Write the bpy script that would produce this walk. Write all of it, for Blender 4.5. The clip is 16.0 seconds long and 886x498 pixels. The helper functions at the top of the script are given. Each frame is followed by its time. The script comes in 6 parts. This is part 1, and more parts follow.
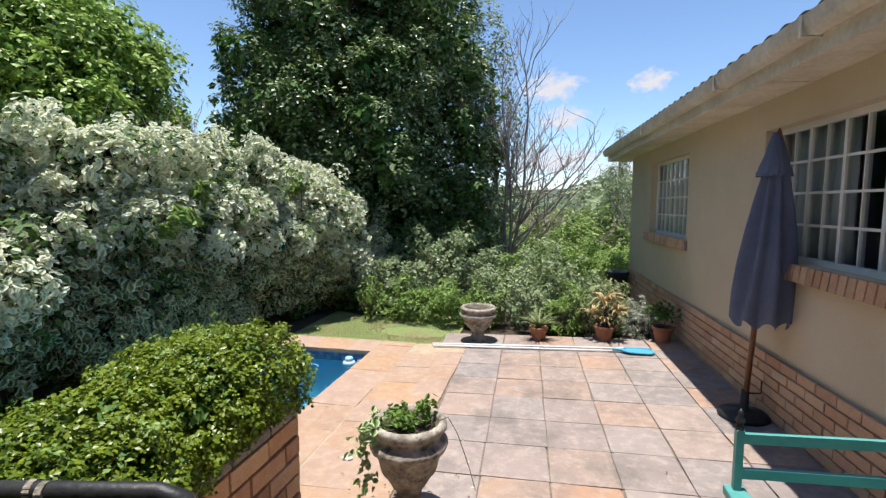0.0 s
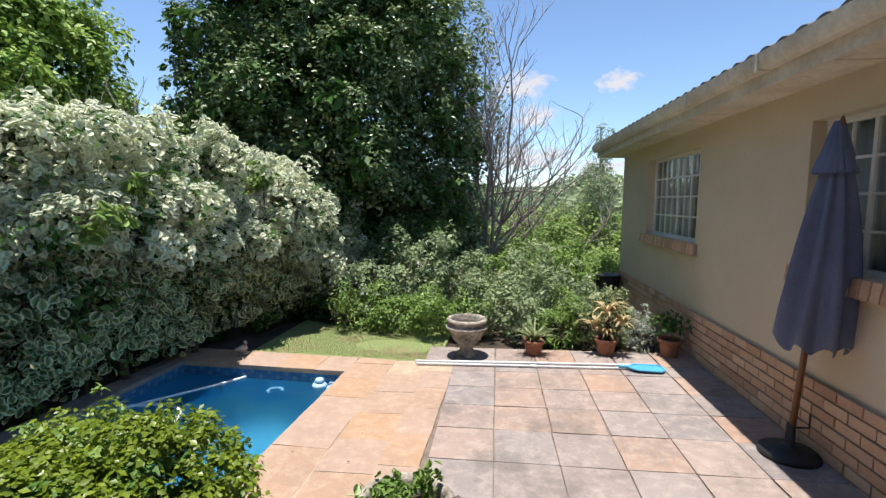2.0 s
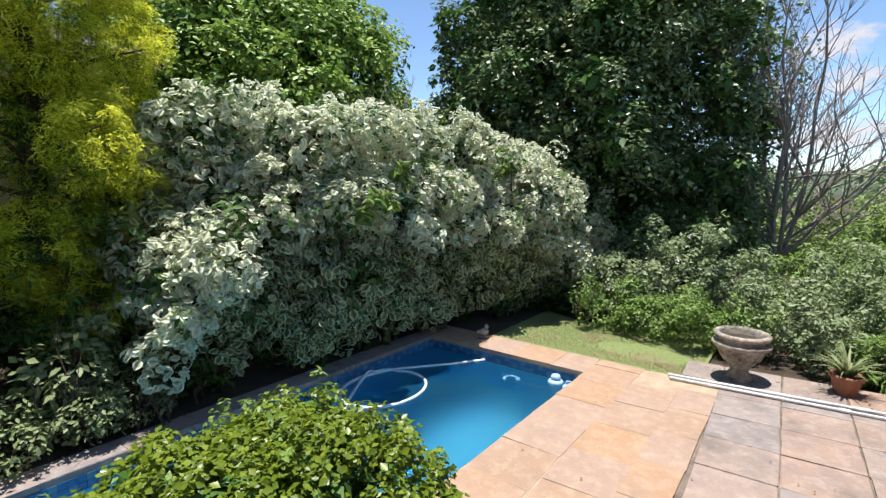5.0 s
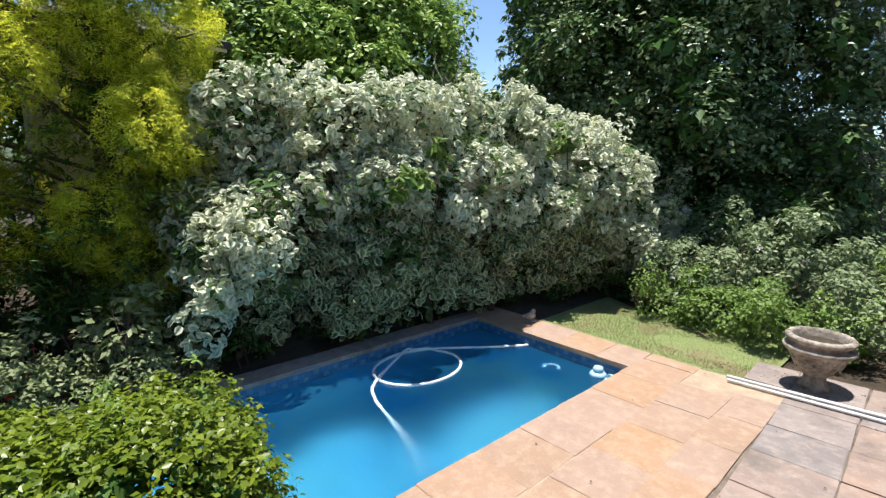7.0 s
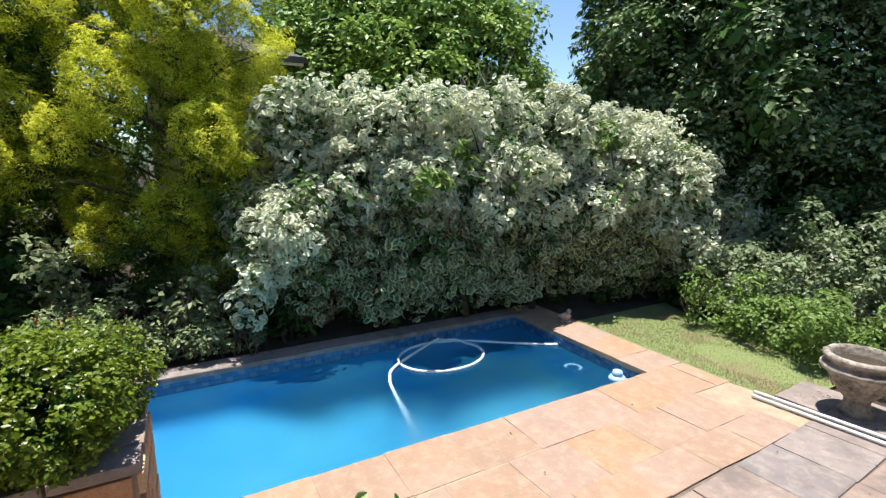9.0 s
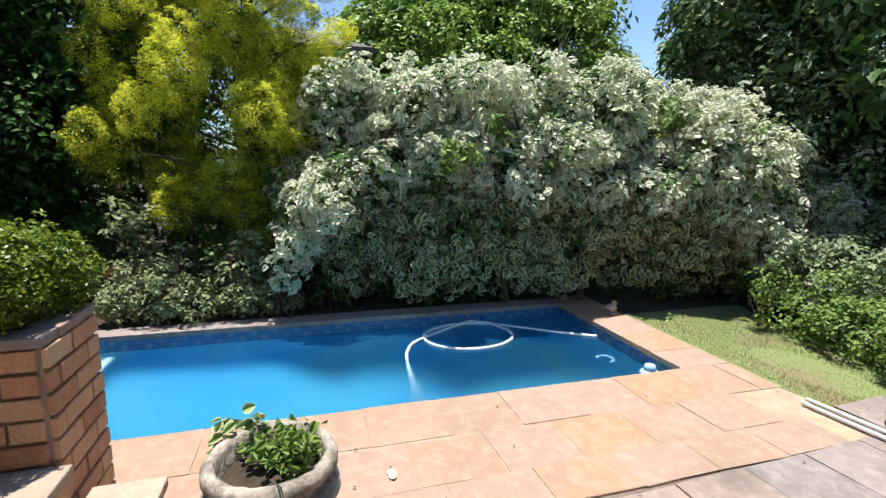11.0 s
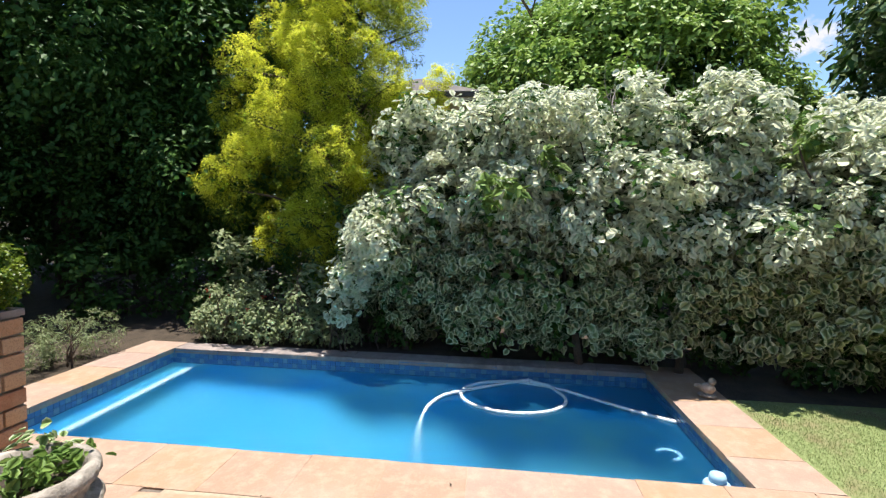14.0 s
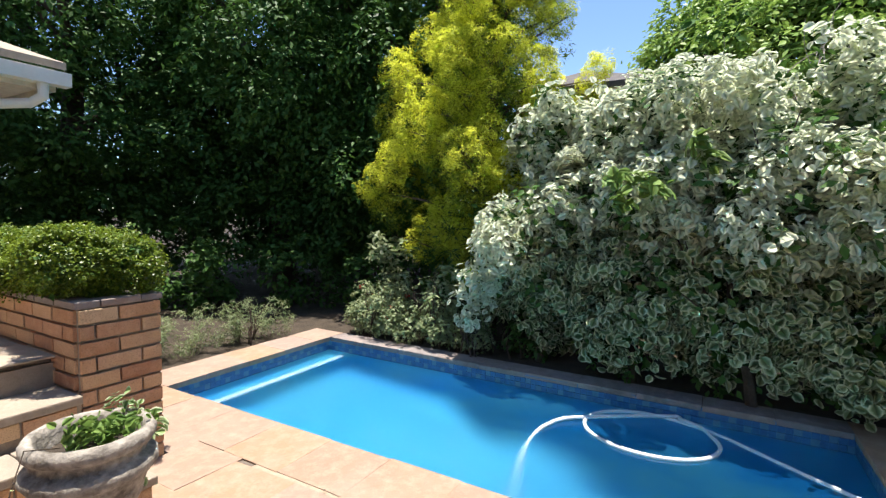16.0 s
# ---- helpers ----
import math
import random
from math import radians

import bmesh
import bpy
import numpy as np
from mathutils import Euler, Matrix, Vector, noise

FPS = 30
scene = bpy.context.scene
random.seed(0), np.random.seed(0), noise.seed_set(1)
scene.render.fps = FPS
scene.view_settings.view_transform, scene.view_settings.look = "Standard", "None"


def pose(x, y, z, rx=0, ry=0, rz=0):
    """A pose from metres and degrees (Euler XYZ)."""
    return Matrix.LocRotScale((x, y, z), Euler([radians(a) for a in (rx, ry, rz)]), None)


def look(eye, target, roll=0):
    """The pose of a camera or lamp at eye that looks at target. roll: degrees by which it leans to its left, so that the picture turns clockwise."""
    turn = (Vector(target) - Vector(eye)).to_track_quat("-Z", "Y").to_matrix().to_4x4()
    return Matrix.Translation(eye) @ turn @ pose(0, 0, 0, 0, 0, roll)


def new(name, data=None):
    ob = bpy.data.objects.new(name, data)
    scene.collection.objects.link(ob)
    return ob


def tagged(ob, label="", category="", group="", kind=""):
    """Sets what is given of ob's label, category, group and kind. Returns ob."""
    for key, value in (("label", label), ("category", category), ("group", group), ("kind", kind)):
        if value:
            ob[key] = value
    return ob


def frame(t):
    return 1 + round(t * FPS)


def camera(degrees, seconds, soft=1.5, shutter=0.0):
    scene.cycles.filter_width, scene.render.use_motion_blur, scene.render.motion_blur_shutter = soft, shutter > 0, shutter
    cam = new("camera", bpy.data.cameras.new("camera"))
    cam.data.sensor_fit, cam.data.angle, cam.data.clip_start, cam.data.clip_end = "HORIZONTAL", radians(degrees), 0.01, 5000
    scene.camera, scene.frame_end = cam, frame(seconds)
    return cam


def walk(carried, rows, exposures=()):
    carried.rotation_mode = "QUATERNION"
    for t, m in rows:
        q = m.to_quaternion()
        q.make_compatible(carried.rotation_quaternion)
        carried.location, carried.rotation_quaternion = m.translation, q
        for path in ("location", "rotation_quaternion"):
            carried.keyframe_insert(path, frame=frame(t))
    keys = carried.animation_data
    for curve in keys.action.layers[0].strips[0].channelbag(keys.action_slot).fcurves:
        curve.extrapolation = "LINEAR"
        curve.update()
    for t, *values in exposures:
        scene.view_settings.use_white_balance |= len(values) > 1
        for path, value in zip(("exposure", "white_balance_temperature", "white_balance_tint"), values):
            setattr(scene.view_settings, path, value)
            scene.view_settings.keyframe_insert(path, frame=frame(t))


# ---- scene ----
cam = camera(85.4, 16.0, soft=1.35)
PATH = [
    (0, (0.056, 0.115, 1.82), (-0.368, 2.061, 1.632), 0.2),
    (0.5, (-0.058, 0.28, 1.84), (-0.434, 2.234, 1.638), 0.3),
    (1, (-0.165, 0.468, 1.825), (-0.494, 2.43, 1.624), 0.5),
    (1.5, (-0.225, 0.627, 1.834), (-0.519, 2.595, 1.631), 0.5),
    (2, (-0.257, 0.806, 1.838), (-0.56, 2.772, 1.637), 0.6),
    (2.5, (-0.296, 0.873, 1.827), (-0.793, 2.8, 1.627), 0.4),
    (3, (-0.343, 0.973, 1.82), (-1.064, 2.827, 1.612), 0.6),
    (3.5, (-0.372, 1.005, 1.801), (-1.284, 2.773, 1.595), 0.6),
    (4, (-0.376, 1.012, 1.793), (-1.44, 2.693, 1.589), 0.7),
    (6.5, (-0.226, 1.439, 1.822), (-1.591, 2.86, 1.48), 0.1),
    (7, (-0.097, 1.543, 1.82), (-1.563, 2.857, 1.47), 0.4),
    (7.5, (0.086, 1.659, 1.844), (-1.478, 2.852, 1.482), -0.1),
    (8, (0.23, 1.842, 1.845), (-1.393, 2.953, 1.483), -0.1),
    (8.5, (0.386, 1.978, 1.861), (-1.286, 3.015, 1.497), -0.2),
    (9, (0.595, 2.089, 1.84), (-1.134, 3.03, 1.483), -0.1),
    (9.5, (0.696, 2.215, 1.756), (-1.083, 3.061, 1.405), -0.0),
    (12, (0.929, 3.227, 1.464), (-1.028, 3.544, 1.203), 0.6),
    (12.5, (0.88, 3.444, 1.445), (-1.1, 3.637, 1.242), 0.6),
    (13, (0.803, 3.678, 1.471), (-1.189, 3.73, 1.289), 0.9),
    (13.5, (0.73, 3.926, 1.47), (-1.262, 3.85, 1.306), 1.0),
    (14, (0.641, 4.146, 1.456), (-1.342, 3.927, 1.311), 1.1),
    (14.5, (0.525, 4.375, 1.465), (-1.428, 3.969, 1.324), 0.8),
    (15, (0.428, 4.535, 1.452), (-1.475, 3.937, 1.31), 0.9),
    (15.5, (0.317, 4.638, 1.474), (-1.516, 3.853, 1.32), 1.0),
    (16, (0.205, 4.694, 1.442), (-1.53, 3.708, 1.302), 0.9),
]
walk(cam, [(t, look(eye, target, roll)) for t, eye, target, roll in PATH],
     exposures=[(0, 0.68), (4, 0.70), (7, 0.72), (9.5, 0.80), (12, 0.82), (16, 1.00)])

# ---------------------------------------------------------------- light
SUN_TO = Vector((0.04, 0.015, -1.0)).normalized()      # the way the sunlight travels: close to straight down
sun_data = bpy.data.lights.new("sun", "SUN")
sun_data.energy, sun_data.angle, sun_data.color = 5.0, radians(0.55), (1.0, 0.955, 0.88)
sun = new("sun", sun_data)
sun.matrix_world = look((0, 0, 30), Vector((0, 0, 30)) + SUN_TO)

world = bpy.data.worlds.new("sky")
scene.world = world
world.use_nodes = True
wn, wl = world.node_tree.nodes, world.node_tree.links
wn.clear()
sky = wn.new("ShaderNodeTexSky")
sky.sky_type, sky.sun_disc = "NISHITA", False
sky.sun_elevation, sky.sun_rotation = radians(85.6), math.atan2(-SUN_TO.x, -SUN_TO.y)
sky.air_density, sky.dust_density, sky.ozone_density = 0.9, 0.0, 4.0
bg = wn.new("ShaderNodeBackground")
bg.inputs["Strength"].default_value = 0.125
wout = wn.new("ShaderNodeOutputWorld")
wl.new(sky.outputs[0], bg.inputs["Color"])
wl.new(bg.outputs[0], wout.inputs["Surface"])


# ---------------------------------------------------------------- materials
def rgba(c):
    return (c[0], c[1], c[2], 1.0)


class Nodes:
    def __init__(self, name):
        self.mat = bpy.data.materials.new(name)
        self.mat.use_nodes = True
        self.tree = self.mat.node_tree
        self.tree.nodes.clear()
        self.out = self.add("ShaderNodeOutputMaterial")

    def add(self, kind):
        return self.tree.nodes.new(kind)

    def link(self, a, b):
        self.tree.links.new(a, b)

    def noise(self, scale, detail=4.0, rough=0.6, vector=None):
        n = self.add("ShaderNodeTexNoise")
        n.inputs["Scale"].default_value, n.inputs["Detail"].default_value, n.inputs["Roughness"].default_value = scale, detail, rough
        if vector is not None:
            self.link(vector, n.inputs["Vector"])
        return n.outputs["Fac"]

    def ramp(self, fac, stops):
        n = self.add("ShaderNodeValToRGB")
        el = n.color_ramp.elements
        while len(el) < len(stops):
            el.new(0.5)
        for e, (p, c) in zip(el, stops):
            e.position = p
            e.color = rgba(c) if len(c) == 3 else c
        self.link(fac, n.inputs["Fac"])
        return n.outputs["Color"]

    def mix(self, fac, a, b, blend="MIX"):
        n = self.add("ShaderNodeMix")
        n.data_type, n.blend_type = "RGBA", blend
        if isinstance(fac, float):
            n.inputs[0].default_value = fac
        else:
            self.link(fac, n.inputs[0])
        for sock, v in ((n.inputs[6], a), (n.inputs[7], b)):
            if isinstance(v, tuple):
                sock.default_value = rgba(v)
            else:
                self.link(v, sock)
        return n.outputs[2]

    def math(self, op, a, b=0.0):
        n = self.add("ShaderNodeMath")
        n.operation = op
        for sock, v in ((n.inputs[0], a), (n.inputs[1], b)):
            if isinstance(v, (int, float)):
                sock.default_value = v
            else:
                self.link(v, sock)
        return n.outputs[0]

    def where(self):
        return self.add("ShaderNodeNewGeometry").outputs["Position"]

    def rnd(self):
        return self.add("ShaderNodeObjectInfo").outputs["Random"]

    def island(self):
        return self.add("ShaderNodeNewGeometry").outputs["Random Per Island"]

    def bsdf(self, colour, rough=0.8, metal=0.0, bump=None, height=0.01, spec=0.5):
        p = self.add("ShaderNodeBsdfPrincipled")
        if isinstance(colour, tuple):
            p.inputs["Base Color"].default_value = rgba(colour)
        else:
            self.link(colour, p.inputs["Base Color"])
        if isinstance(rough, float):
            p.inputs["Roughness"].default_value = rough
        else:
            self.link(rough, p.inputs["Roughness"])
        p.inputs["Metallic"].default_value = metal
        p.inputs["Specular IOR Level"].default_value = spec
        if bump is not None:
            b = self.add("ShaderNodeBump")
            b.inputs["Strength"].default_value, b.inputs["Distance"].default_value = 0.8, height
            self.link(bump, b.inputs["Height"])
            self.link(b.outputs[0], p.inputs["Normal"])
        return p

    def done(self, shader):
        self.link(shader.outputs[0], self.out.inputs["Surface"])
        return self.mat


def plain(name, c1, c2, fine=40.0, coarse=4.0, rough=0.8, metal=0.0, height=0.003, spec=0.4, tone=0.0):
    """A surface of two close colours, mottled at two scales, with a fine relief."""
    n = Nodes(name)
    w = n.where()
    a, b = n.noise(coarse, 5.0, 0.65, w), n.noise(fine, 4.0, 0.6, w)
    fac = n.math("ADD", n.math("MULTIPLY", a, 0.65), n.math("MULTIPLY", b, 0.35))
    col = n.ramp(fac, [(0.35, c1), (0.65, c2)])
    if tone:
        col = n.mix(n.math("MULTIPLY", n.rnd(), tone), col, tuple(x * 0.45 for x in c1))
    return n.done(n.bsdf(col, rough, metal, b, height, spec))


def brick_material(name, tones, dirt=0.35):
    n = Nodes(name)
    w = n.where()
    base = n.ramp(n.rnd(), [(i / (len(tones) - 1), c) for i, c in enumerate(tones)])
    streak = n.noise(18.0, 6.0, 0.7, w)
    fine = n.noise(160.0, 3.0, 0.6, w)
    col = n.mix(n.ramp(streak, [(0.42, (0, 0, 0)), (0.7, (dirt, dirt, dirt))]), base, (0.72, 0.50, 0.33))
    col = n.mix(n.ramp(fine, [(0.30, (0.55, 0.55, 0.55)), (0.5, (0, 0, 0))]), col, (0.20, 0.10, 0.06))
    return n.done(n.bsdf(col, 0.88, 0.0, n.math("ADD", streak, n.math("MULTIPLY", fine, 0.6)), 0.004, 0.25))


def slab_material(name, tones, stain, amount, bloom=(0.52, 0.43, 0.36), lichen=0.0):
    n = Nodes(name)
    w = n.where()
    base = n.ramp(n.rnd(), [(i / (len(tones) - 1), c) for i, c in enumerate(tones)])
    big = n.noise(2.6, 6.0, 0.7, w)
    mid = n.noise(11.0, 6.0, 0.7, w)
    fine = n.noise(90.0, 4.0, 0.65, w)
    col = n.mix(n.ramp(big, [(0.45, (0, 0, 0)), (0.68, (amount,) * 3)]), base, stain)
    col = n.mix(n.ramp(mid, [(0.47, (0, 0, 0)), (0.72, (0.55,) * 3)]), col, bloom)
    if lichen:
        patch = n.math("ADD", n.math("MULTIPLY", n.noise(1.7, 3.0, 0.55, w), 0.75), n.math("MULTIPLY", n.noise(7.0, 6.0, 0.75, w), 0.45))
        col = n.mix(n.ramp(patch, [(0.62, (0, 0, 0)), (0.76, (lichen,) * 3)]), col, (0.13, 0.115, 0.105))
    col = n.mix(n.ramp(fine, [(0.25, (0.4,) * 3), (0.5, (0, 0, 0))]), col, (0.22, 0.16, 0.12))
    return n.done(n.bsdf(col, 0.85, 0.0, n.math("ADD", mid, fine), 0.004, 0.3))


def leaf_material(name, tones, rim=None, rim_at=(0.55, 0.8), light=0.3, rough=0.5, spec=0.35):
    """Leaves: a tone for each leaf, a pale margin where the plant has one, some light shining through."""
    n = Nodes(name)
    col = n.ramp(n.island(), [(i / max(1, len(tones) - 1), c) for i, c in enumerate(tones)])
    w = n.where()
    col = n.mix(n.ramp(n.noise(1.6, 3.0, 0.6, w), [(0.4, (0, 0, 0)), (0.7, (0.45,) * 3)]), col, tones[-1])
    if rim is not None:
        at = n.add("ShaderNodeAttribute")
        at.attribute_name = "margin"
        wob = n.math("ADD", at.outputs["Fac"], n.math("MULTIPLY", n.math("SUBTRACT", n.noise(45.0, 3.0, 0.6, w), 0.5), 0.7))
        col = n.mix(n.ramp(wob, [(rim_at[0], (0, 0, 0)), (rim_at[1], (1, 1, 1))]), col, rim)
    p = n.bsdf(col, rough, 0.0, None, 0.0, spec)
    t = n.add("ShaderNodeBsdfTranslucent")
    n.link(col, t.inputs["Color"])
    m = n.add("ShaderNodeMixShader")
    m.inputs[0].default_value = light
    n.link(p.outputs[0], m.inputs[1])
    n.link(t.outputs[0], m.inputs[2])
    return n.done(m)


BRICK_FACE = brick_material("planter_brick", [(0.378, 0.170, 0.094), (0.525, 0.284, 0.153), (0.588, 0.374, 0.212), (0.462, 0.227, 0.129), (0.630, 0.431, 0.259)])
BRICK_HOUSE = brick_material("house_brick", [(0.440, 0.243, 0.150), (0.572, 0.347, 0.219), (0.638, 0.427, 0.277), (0.528, 0.312, 0.196), (0.693, 0.485, 0.323)])
MORTAR = plain("mortar", (0.24, 0.19, 0.15), (0.36, 0.30, 0.24), 120.0, 9.0, 0.95)
SLAB = slab_material("sandstone_slab", [(0.225, 0.197, 0.193), (0.291, 0.225, 0.202), (0.261, 0.227, 0.218), (0.359, 0.216, 0.143), (0.296, 0.247, 0.229), (0.229, 0.204, 0.202), (0.345, 0.233, 0.173)], (0.185, 0.158, 0.150), 0.7, (0.46, 0.38, 0.33), 0.7)
PAVER = slab_material("orange_paver", [(0.326, 0.214, 0.149), (0.342, 0.238, 0.188), (0.333, 0.224, 0.166), (0.371, 0.221, 0.118), (0.319, 0.226, 0.193)], (0.400, 0.300, 0.245), 0.4, (0.49, 0.38, 0.28), 0.18)
TREAD = slab_material("stone_tread", [(0.356, 0.286, 0.217), (0.402, 0.325, 0.247)], (0.227, 0.191, 0.155), 0.6)
PAVER_JOINT = plain("paver_grout", (0.30, 0.22, 0.155), (0.46, 0.36, 0.26), 90.0, 7.0, 0.95)
JOINT = plain("joint_earth", (0.085, 0.068, 0.055), (0.24, 0.19, 0.15), 90.0, 7.0, 0.95)
WALL = plain("ochre_plaster", (0.575, 0.470, 0.325), (0.650, 0.540, 0.395), 60.0, 1.3, 0.85, 0.0, 0.002)
WHITE = plain("white_paint", (0.70, 0.68, 0.62), (0.80, 0.78, 0.73), 30.0, 3.0, 0.5, 0.0, 0.001)
FASCIA = plain("cream_fascia", (0.50, 0.43, 0.33), (0.78, 0.71, 0.60), 25.0, 2.6, 0.6, 0.0, 0.002)
ROOF = plain("roof_tile", (0.06, 0.05, 0.05), (0.13, 0.11, 0.10), 35.0, 3.0, 0.7, 0.0, 0.004)
DARKROOM = plain("darkened_room_wall", (0.16, 0.14, 0.12), (0.20, 0.18, 0.15), 20.0, 2.0, 0.9)
CURTAIN = plain("curtain_cloth", (0.66, 0.65, 0.64), (0.78, 0.77, 0.75), 60.0, 4.0, 0.9)
SOIL = plain("dark_soil", (0.030, 0.022, 0.015), (0.085, 0.062, 0.042), 60.0, 6.0, 0.95, 0.0, 0.02)
STONE = plain("cast_stone", (0.075, 0.062, 0.048), (0.50, 0.44, 0.37), 34.0, 9.0, 0.9, 0.0, 0.012)
TERRACOTTA = plain("terracotta", (0.24, 0.095, 0.055), (0.38, 0.17, 0.10), 40.0, 6.0, 0.8, 0.0, 0.003)
UMBRELLA = plain("faded_blue_canvas", (0.10, 0.12, 0.19), (0.15, 0.17, 0.25), 90.0, 3.0, 0.85, 0.0, 0.002)
WOOD = plain("varnished_pole", (0.11, 0.045, 0.02), (0.20, 0.085, 0.035), 30.0, 6.0, 0.45)
IRON = plain("black_iron", (0.018, 0.018, 0.02), (0.04, 0.04, 0.042), 50.0, 6.0, 0.5, 0.3)
TEAL = plain("teal_paint", (0.07, 0.26, 0.24), (0.10, 0.33, 0.31), 50.0, 5.0, 0.4, 0.0, 0.001)
BARK = plain("grey_bark", (0.210, 0.168, 0.140), (0.448, 0.392, 0.350), 50.0, 8.0, 0.9, 0.0, 0.01)
DARKBARK = plain("brown_bark", (0.05, 0.035, 0.025), (0.12, 0.085, 0.06), 50.0, 8.0, 0.9, 0.0, 0.01)
PLASTIC = plain("white_hose", (0.66, 0.68, 0.70), (0.78, 0.79, 0.80), 40.0, 5.0, 0.45)
BLUEPLASTIC = plain("blue_plastic", (0.06, 0.30, 0.52), (0.09, 0.38, 0.60), 30.0, 5.0, 0.4)
PALEBLUE = plain("pale_blue_plastic", (0.28, 0.48, 0.64), (0.42, 0.60, 0.72), 30.0, 5.0, 0.4)
HILL = plain("far_bush", (0.035, 0.055, 0.03), (0.08, 0.105, 0.055), 0.12, 0.02, 0.95)

# Crown leaves paler than wall leaves: real variegation plus sun and shade in colour.
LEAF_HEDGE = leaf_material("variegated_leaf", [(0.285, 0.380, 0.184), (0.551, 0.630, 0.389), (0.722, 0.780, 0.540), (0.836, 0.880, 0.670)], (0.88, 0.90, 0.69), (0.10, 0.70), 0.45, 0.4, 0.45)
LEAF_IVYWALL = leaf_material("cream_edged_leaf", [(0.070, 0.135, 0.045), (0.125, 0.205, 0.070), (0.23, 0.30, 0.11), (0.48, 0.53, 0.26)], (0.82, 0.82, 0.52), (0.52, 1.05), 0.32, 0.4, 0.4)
LEAF_BOX = leaf_material("box_leaf", [(0.056, 0.104, 0.009), (0.120, 0.180, 0.014), (0.228, 0.288, 0.027)], None, light=0.35, rough=0.35)
LEAF_DARK = leaf_material("dark_glossy_leaf", [(0.049, 0.103, 0.029), (0.100, 0.175, 0.053), (0.175, 0.250, 0.092), (0.333, 0.392, 0.184)], None, light=0.2, rough=0.36, spec=0.4)
LEAF_BROAD = leaf_material("broad_tree_leaf", [(0.140, 0.250, 0.048), (0.220, 0.354, 0.073), (0.377, 0.500, 0.116)], None, light=0.3, rough=0.45)
LEAF_GREEN = leaf_material("green_leaf", [(0.091, 0.168, 0.028), (0.153, 0.235, 0.050), (0.257, 0.333, 0.079)], None, light=0.3)
# Shade tree green, reused for leaves that paint shade inside other plants.
LEAF_DEEP = leaf_material("shade_tree_and_fill_leaf", [(0.037, 0.087, 0.017), (0.053, 0.129, 0.024), (0.091, 0.172, 0.038)], None, light=0.25, spec=0.15)
LEAF_GOLD = leaf_material("golden_needle", [(0.33, 0.41, 0.02), (0.64, 0.68, 0.045), (0.92, 0.88, 0.12)], None, light=0.55, rough=0.6)
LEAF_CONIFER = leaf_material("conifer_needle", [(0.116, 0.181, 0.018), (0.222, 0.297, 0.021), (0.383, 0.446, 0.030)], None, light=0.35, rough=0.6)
LEAF_SHRUB = leaf_material("rose_leaf", [(0.116, 0.180, 0.078), (0.210, 0.276, 0.132), (0.349, 0.408, 0.228)], None, light=0.3)
LEAF_LIME = leaf_material("lime_leaf", [(0.11, 0.20, 0.04), (0.17, 0.28, 0.06), (0.27, 0.38, 0.10)], None, light=0.35)
LEAF_GREY = leaf_material("grey_leaf", [(0.240, 0.276, 0.216), (0.336, 0.372, 0.300), (0.432, 0.456, 0.372)], None, light=0.2)
LEAF_WEED = leaf_material("weed_leaf", [(0.149, 0.207, 0.081), (0.230, 0.287, 0.127), (0.322, 0.356, 0.184)], None, light=0.3)
LEAF_ALOE = leaf_material("dry_aloe_leaf", [(0.476, 0.336, 0.182), (0.588, 0.420, 0.224), (0.420, 0.378, 0.182)], None, light=0.15)
LEAF_IVY = leaf_material("pale_ivy_leaf", [(0.174, 0.290, 0.087), (0.261, 0.392, 0.131), (0.377, 0.493, 0.217)], (0.580, 0.623, 0.392), (0.6, 0.95), 0.3)
GRASS = leaf_material("lawn_blade", [(0.20, 0.28, 0.09), (0.29, 0.36, 0.14), (0.40, 0.43, 0.21)], None, light=0.3, rough=0.6)
PETAL = leaf_material("red_petal", [(0.55, 0.03, 0.02), (0.62, 0.05, 0.03), (0.7, 0.08, 0.06)], None, light=0.3)
PETAL_WHITE = leaf_material("white_petal", [(0.75, 0.72, 0.66), (0.8, 0.78, 0.73), (0.8, 0.76, 0.7)], None, light=0.3)


def lawn_material():
    n = Nodes("lawn_ground")
    w = n.where()
    a, b = n.noise(1.8, 5.0, 0.65, w), n.noise(35.0, 5.0, 0.7, w)
    col = n.ramp(b, [(0.3, (0.13, 0.17, 0.06)), (0.7, (0.28, 0.32, 0.14))])
    col = n.mix(n.ramp(a, [(0.5, (0, 0, 0)), (0.65, (0.8,) * 3)]), col, (0.24, 0.17, 0.11))
    return n.done(n.bsdf(col, 0.95, 0.0, b, 0.02, 0.1))


def glass_material():
    n = Nodes("window_glass")
    g = n.add("ShaderNodeBsdfGlossy")
    g.inputs["Roughness"].default_value = 0.02
    t = n.add("ShaderNodeBsdfTransparent")
    t.inputs["Color"].default_value = (0.85, 0.88, 0.88, 1)
    f = n.add("ShaderNodeLayerWeight")
    gloss = n.math("ADD", n.math("MULTIPLY", n.math("POWER", f.outputs["Facing"], 4.0), 0.6), 0.03)
    m = n.add("ShaderNodeMixShader")
    n.link(gloss, m.inputs[0])
    n.link(t.outputs[0], m.inputs[1])
    n.link(g.outputs[0], m.inputs[2])
    return n.done(m)


